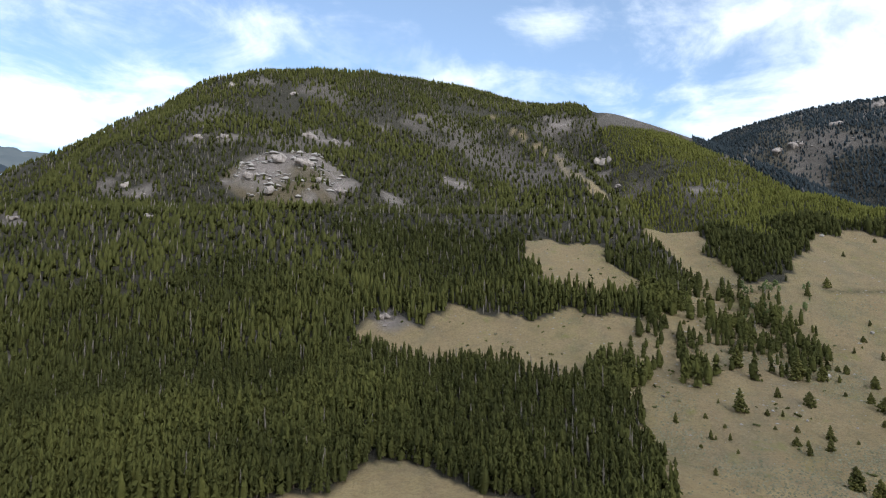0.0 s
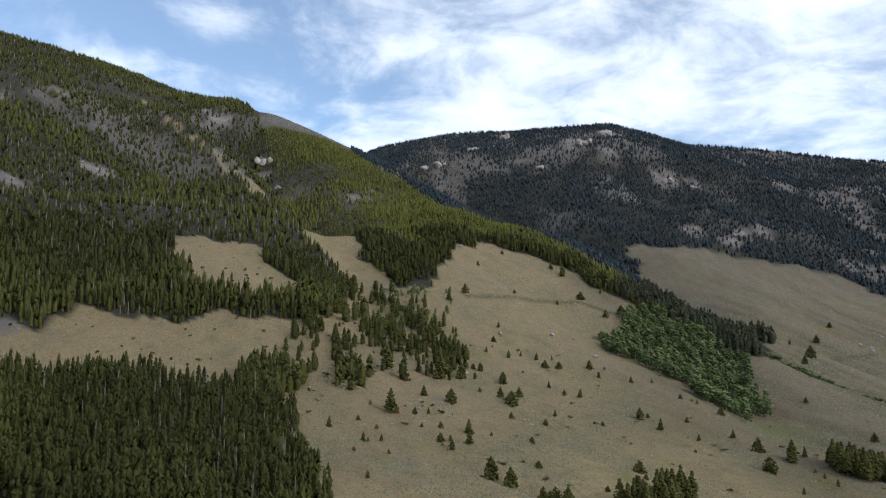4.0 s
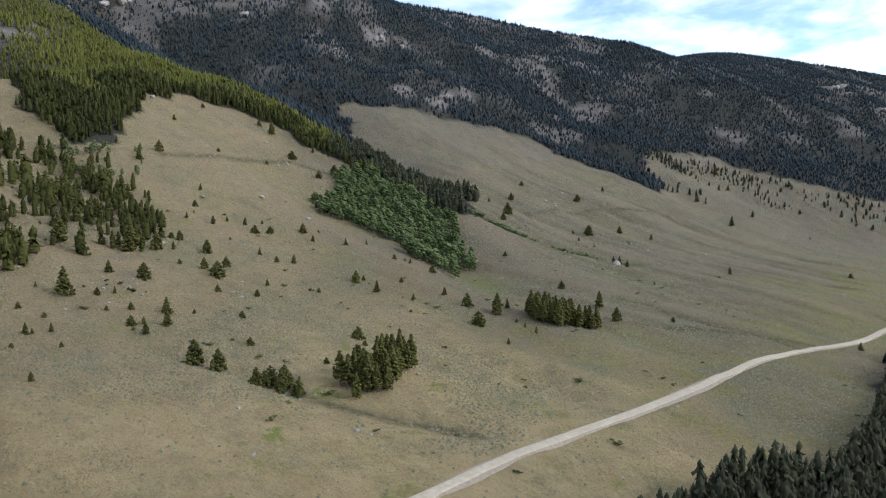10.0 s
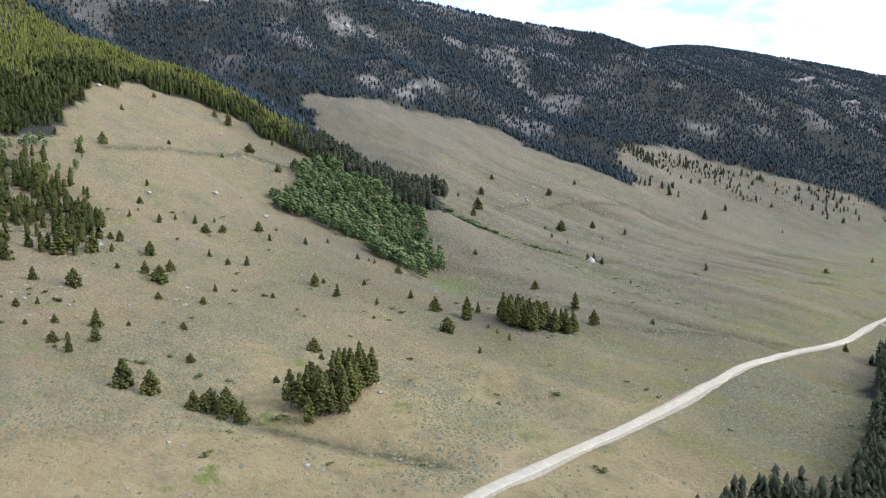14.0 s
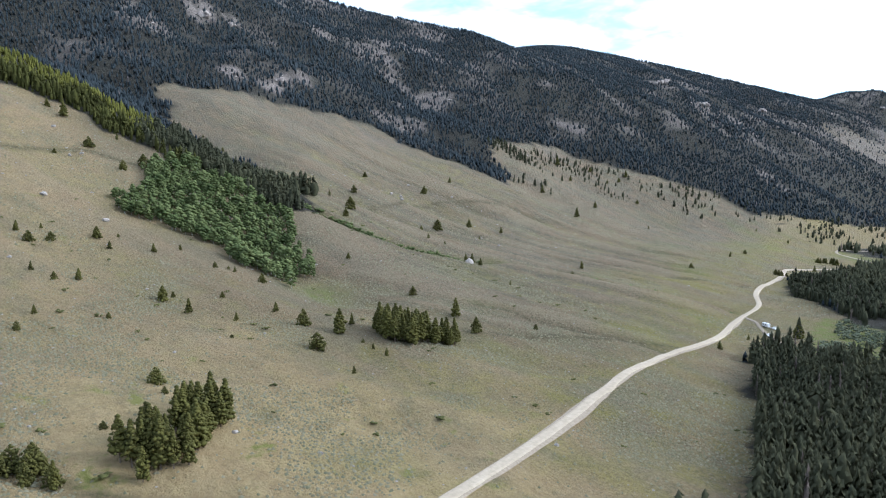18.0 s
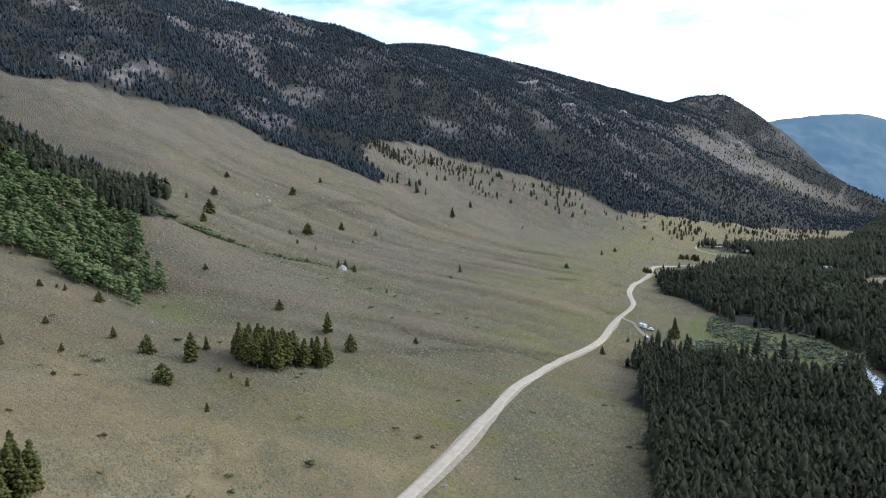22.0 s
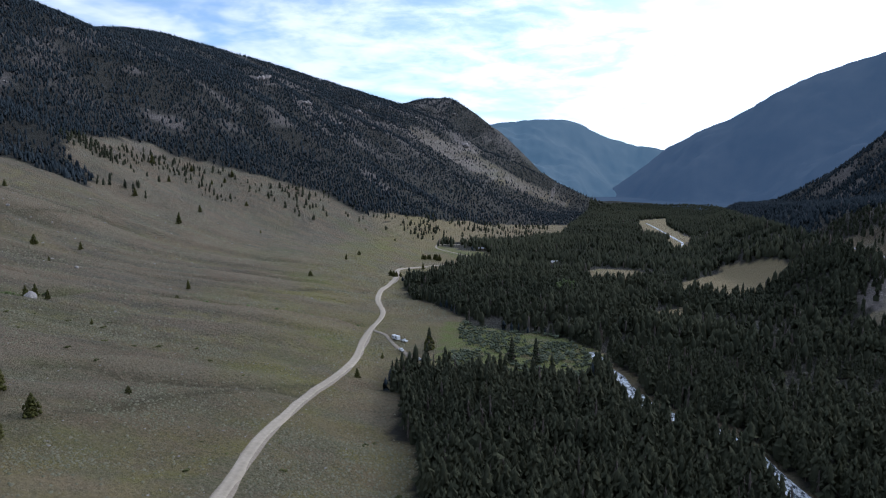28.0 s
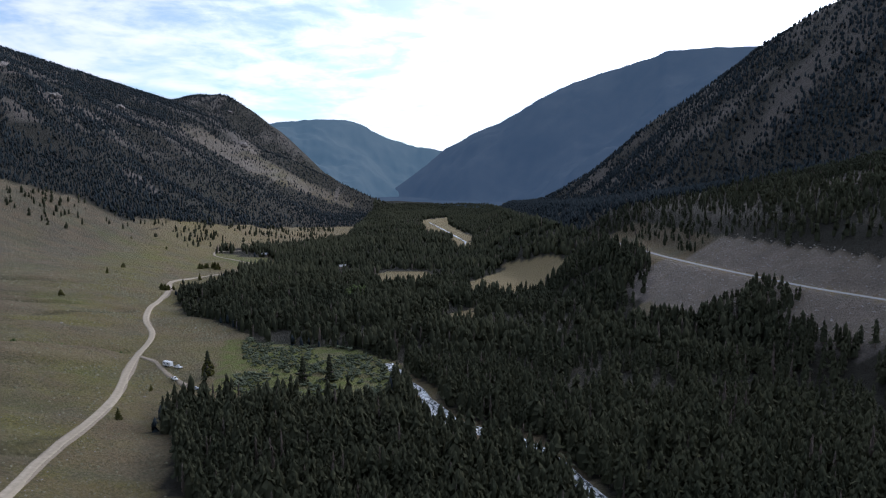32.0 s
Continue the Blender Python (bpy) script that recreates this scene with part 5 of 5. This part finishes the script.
def stones(name, rect, step, seed, low, high, label, keep, rock=GRANITE):
    p = sown(*rect, step, seed, keep)
    rng = np.random.RandomState(seed)
    sizes = low + (high - low) * rng.rand(len(p)) ** 3
    return scatter(name, PEBBLES, p, sizes, rng.uniform(0.9, 1.5, len(p)), rng.rand(len(p)), [rock], label, "stones", seed)


def stony(x, y):
    hill = np.exp(-(((x + 640) / 90) ** 2 + ((y - 170) / 80) ** 2)) + np.exp(-(((x + 690) / 90) ** 2 + ((y - 540) / 120) ** 2)) + 0.5 * np.exp(-(((x + 470) / 90) ** 2 + ((y - 60) / 70) ** 2))
    return (wooded(x, y) < 0.1) * (0.02 + 0.22 * hill)


stones("hillside_stones", (-880, -300, -20, 900), 4.6, 41, 0.6, 2.3, "pale stones strewn over the hillside", stony)
stones("clearing_stones", (-620, -380, -190, 60), 4.0, 45, 0.4, 1.9, "pale stones in the forest clearings", lambda x, y: (wooded(x, y) < 0.1) * 0.14)
stones("cliff_blocks", (-860, -680, -560, -390), 4.6, 46, 3.0, 12.0, "jagged blocks of a tan granite cliff", lambda x, y: inside(x + 12 * wobble(x, y, 30, 3), y + 12 * wobble(x, y, 30, 4), ROCKS[0]) * np.clip(0.4 + 1.2 * fractal(x, y, 24, 3, 4), 0.05, 0.8))
stones("mountain_blocks", (-1700, -300, -700, 3000), 11.0, 47, 2.0, 7.0, "grey blocks and ledges on the bare mountain patches", lambda x, y: np.clip(rocky(x, y) - 0.35, 0, 1) * 0.7 * ~inside(x, y, ROCKS[0]) * facing(x, y), GRANITE_FAR)
stones("roadside_stones", (-350, -200, 60, 470), 1.5, 42, 0.25, 0.9, "small pale stones along the road edge", lambda x, y: np.exp(-((near_line(x, y, ROAD) - 5) / 1.6) ** 2) * 0.14)
stones("meadow_stones", (-460, -200, -20, 420), 4.0, 43, 0.25, 1.0, "small pale stones among the sagebrush", lambda x, y: (wooded(x, y) < 0.1) * (near_line(x, y, ROAD) > 5) * 0.12)
stones("scree", (-20, 190, 480, 770), 2.2, 44, 0.5, 2.0, "grey broken scree on the road cut", lambda x, y: (np.abs(x - lerp(y, HIGHWAY)) > 8) * (np.abs(x - lerp(y, HIGHWAY)) < 46) * (y > 500) * (y < 735) * 0.5)


# ---- ways and water ----
def smooth_line(line, step=4.0):
    """Points every few metres along a soft curve through the line."""
    p = np.array(line, float)
    s = np.r_[0, np.cumsum(np.hypot(*np.diff(p, axis=0).T))]
    q = np.arange(0, s[-1], step)
    soft = []
    for k in (0, 1):
        v = np.interp(q, s, p[:, k])
        pad = np.r_[np.full(4, v[0]), v, np.full(4, v[-1])]
        soft.append(np.convolve(pad, np.ones(9) / 9, "valid"))
    return np.stack(soft, -1)


def ribbon(name, line, width, lift, material, label, category, crown=0.0, ragged=0.0, seed=0, across=7):
    c = smooth_line(line)
    d = np.gradient(c, axis=0)
    d /= np.linalg.norm(d, axis=1)[:, None]
    side = np.stack([d[:, 1], -d[:, 0]], -1)
    o = np.linspace(-0.5, 0.5, across)
    w = width * (1 + ragged * 2 * fractal(np.arange(len(c)) * 4.0, np.zeros(len(c)), 30, 3, seed))
    xs, ys = c[:, :1] + side[:, :1] * o * w[:, None], c[:, 1:] + side[:, 1:] * o * w[:, None]
    zs = ground(xs, ys)
    zs = np.maximum(zs, zs.mean(1, keepdims=True))
    if len(zs) > 8:
        pad = np.concatenate([zs[:1]] * 3 + [zs] + [zs[-1:]] * 3)
        zs = np.maximum(zs, sum(pad[k:k + len(zs)] for k in range(7)) / 7)
    zs = zs + lift + crown * (1 - (2 * o) ** 2)
    zs[:, 0] -= 0.5 + lift
    zs[:, -1] -= 0.5 + lift
    mesh = sheet_mesh(name, xs[:, ::-1], ys[:, ::-1], zs[:, ::-1])
    mesh.materials.append(material)
    return tagged(new(name, mesh), label, category, kind="structure")


def road_material():
    m = Nodes("gravel_road_surface", 0.95, 0.1)
    c = m.mix(m.noise(2.0, 5, 0.65), (0.29, 0.245, 0.180), (0.38, 0.325, 0.250))
    c = m.mix(m.maths("MULTIPLY", m.noise(18, 4), 0.4), c, (0.27, 0.225, 0.165))
    m.colour(c)
    return m.bump(m.noise(0.6, 4, 0.7), 0.4, 0.05).mat


ROAD_TOP = road_material()
ribbon("road", ROAD, 5.1, 0.24, ROAD_TOP, "pale winding gravel road across the meadow", "road", 0.10, 0.04, 1)
ribbon("road_verge", ROAD, 5.9, 0.07, DIRT, "bare brown road verge", "road verge", 0.0, 0.3, 2)
ribbon("road_far", ROAD_FAR, 4.0, 0.3, ROAD_TOP, "pale gravel track curving into the trees", "road", 0.1, 0.1, 3)
ribbon("track", TRACK, 3.6, 0.2, DIRT, "dusty two-wheel track to the camping place", "track", 0.05, 0.3, 4)
highway_line = [(float(lerp(y, HIGHWAY)), float(y)) for y in range(-100, 905, 25)]
ribbon("highway", highway_line, 6.4, 0.25, ASPHALT, "worn grey highway cut into the valley side", "road", 0.05, 0.0, 5)


def water_material():
    m = Nodes("rushing_river_water", 0.15, 0.5)
    foam = m.noise(1.0, 5, 0.7, 0.42, 0.60, m.stretch(0.75, 0.28, 0.5))
    m.colour(m.mix(foam, (0.060, 0.075, 0.078), (0.74, 0.77, 0.79)))
    m.link(m.span(foam, 0, 1, 0.12, 0.7), m.bsdf.inputs["Roughness"])
    return m.bump(m.noise(0.9, 4, 0.7), 0.8, 0.3).mat


RAPIDS = water_material()
ribbon("river", RIVER, 9.0, 0.35, RAPIDS, "shallow river with white rapids between the trees", "river", 0.0, 0.5, 2)
# stands for a bare gravel track, but is built as a water ribbon
ribbon("side_channel", [(-75, 440), (-68, 422), (-60, 403), (-56, 381), (-62, 358), (-75, 340)], 4.0, 0.3, RAPIDS, "narrow gravel track drawn as a strip of river water", "river", 0.0, 0.5, 1)
ribbon("river_far", RIVER_FAR, 4.0, 0.4, RAPIDS, "distant bend of the river through a meadow", "river", 0.0, 0.5, 3)


# ---- camp and cabins ----
def box(bm, x0, x1, y0, y1, z0, z1, bevel=0.0):
    made = bmesh.ops.create_cube(bm, size=1)["verts"]
    for v in made:
        v.co = Vector(((x0 + x1) / 2 + v.co.x * (x1 - x0), (y0 + y1) / 2 + v.co.y * (y1 - y0), (z0 + z1) / 2 + v.co.z * (z1 - z0)))
    if bevel:
        bmesh.ops.bevel(bm, geom=list({e for v in made for e in v.link_edges}), offset=bevel, segments=2, affect="EDGES")
    return bm


def wheel_mesh():
    bm = bmesh.new()
    bmesh.ops.create_cone(bm, segments=18, radius1=0.38, radius2=0.38, depth=0.26, cap_ends=True)
    bmesh.ops.rotate(bm, verts=bm.verts, matrix=Matrix.Rotation(radians(90), 3, "X"))
    return bm


WHITE_PAINT = plain_material("white_vehicle_paint", (0.72, 0.72, 0.71), (0.80, 0.80, 0.79), 2.0, 0.35, 0, 0.5)
GREY_PAINT = plain_material("grey_vehicle_paint", (0.30, 0.31, 0.33), (0.36, 0.37, 0.39), 2.0, 0.4, 0, 0.5)
DARK_GLASS = plain_material("dark_window_glass", (0.02, 0.025, 0.03), (0.03, 0.035, 0.04), 1.0, 0.08, 0, 0.6)
RUBBER = plain_material("tyre_rubber", (0.02, 0.02, 0.02), (0.035, 0.035, 0.035), 0.3, 0.9)
LOG_WALL = plain_material("weathered_boards", (0.20, 0.15, 0.11), (0.30, 0.24, 0.18), 0.8, 0.9, 0.03)
TIN = plain_material("pale_metal_roof", (0.26, 0.26, 0.26), (0.36, 0.36, 0.35), 1.5, 0.7, 0, 0.3)


def camper(x, y, turn):
    base = new("camper_trailer")
    tagged(base, "white camper trailer parked at the end of the track", "trailer")
    part("body", box(bmesh.new(), -3.2, 3.2, -1.2, 1.2, 0.6, 3.0, 0.22), WHITE_PAINT, base)
    part("stripe", box(bmesh.new(), -3.1, 3.1, -1.22, 1.22, 1.25, 1.5), GREY_PAINT, base, "grey side stripe")
    for wx in (-1.8, 1.2):
        for side in (-1, 1):
            part("window", box(bmesh.new(), wx - 0.6, wx + 0.6, side * 1.21 - 0.02, side * 1.21 + 0.02, 1.7, 2.4), DARK_GLASS, base, "dark window pane")
    part("door", box(bmesh.new(), -0.45, 0.25, 1.20, 1.24, 0.7, 2.6), GREY_PAINT, base, "grey entrance door")
    part("roof_vent", box(bmesh.new(), -0.5, 0.5, -0.4, 0.4, 2.98, 3.2, 0.05), GREY_PAINT, base)
    part("drawbar", box(bmesh.new(), 3.1, 4.4, -0.08, 0.08, 0.5, 0.62), GREY_PAINT, base)
    for wx in (-0.9, -0.05):
        for side in (-1, 1):
            part("wheel", wheel_mesh(), RUBBER, base, "black tyre").location = (wx, side * 1.1, 0.38)
    base.matrix_world = pose(x, y, float(ground(x, y)) + 0.02, 0, 0, turn)
    return base


def pickup(x, y, turn, paint, label):
    base = new("pickup_truck")
    tagged(base, label, "truck", "vehicles at the camp")
    bm = box(bmesh.new(), -2.8, 2.8, -0.98, 0.98, 0.5, 1.15, 0.12)
    part("body", bm, paint, base)
    bm = bmesh.new()
    box(bm, -0.6, 1.3, -0.85, 0.85, 1.1, 1.85, 0.18)
    part("cab", bm, paint, base)
    part("windscreen", box(bmesh.new(), 1.16, 1.30, -0.72, 0.72, 1.25, 1.72), DARK_GLASS, base, "dark windscreen")
    part("cargo_bed", box(bmesh.new(), -2.65, -0.75, -0.85, 0.85, 1.13, 1.18), RUBBER, base, "open dark cargo bed")
    for wx in (-1.75, 1.75):
        for side in (-1, 1):
            part("wheel", wheel_mesh(), RUBBER, base, "black tyre").location = (wx, side * 0.88, 0.38)
    base.matrix_world = pose(x, y, float(ground(x, y)) + 0.02, 0, 0, turn)
    return base


camper(-309, 535, -32)
pickup(-302, 531, -32, WHITE_PAINT, "white pickup truck hitched before the camper trailer")
pickup(-296, 509, -50, WHITE_PAINT, "white pickup truck standing on the dusty track")
pickup(-280, 492, 10, GREY_PAINT, "grey pickup truck at the forest edge")


def cabin(x, y, turn, label):
    base = new("cabin")
    tagged(base, label, "cabin", "cabins in the valley")
    part("wall", box(bmesh.new(), -4, 4, -3, 3, -0.5, 3.2), LOG_WALL, base)
    bm = bmesh.new()
    v = [bm.verts.new(p) for p in ((-4.5, -3.6, 3.1), (4.5, -3.6, 3.1), (4.5, 0, 5.4), (-4.5, 0, 5.4), (-4.5, 3.6, 3.1), (4.5, 3.6, 3.1))]
    for f in ((0, 1, 2, 3), (3, 2, 5, 4), (0, 3, 4), (1, 5, 2), (0, 4, 5, 1)):
        bm.faces.new([v[k] for k in f])
    part("roof", bm, TIN, base, "pale metal gable roof")
    part("door", box(bmesh.new(), -0.5, 0.5, -3.04, -2.98, 0, 2.1), BARK, base)
    for wx in (-2.6, 1.6):
        part("window", box(bmesh.new(), wx, wx + 1, -3.05, -2.98, 1.1, 2.1), DARK_GLASS, base, "small dark window")
    base.matrix_world = pose(x, y, float(ground(x, y)), 0, 0, turn)
    return base


cabin(-269, 1005, 20, "small cabin with a pale metal roof among conifers")
cabin(-395, 1140, -15, "small cabin at the edge of a green field")
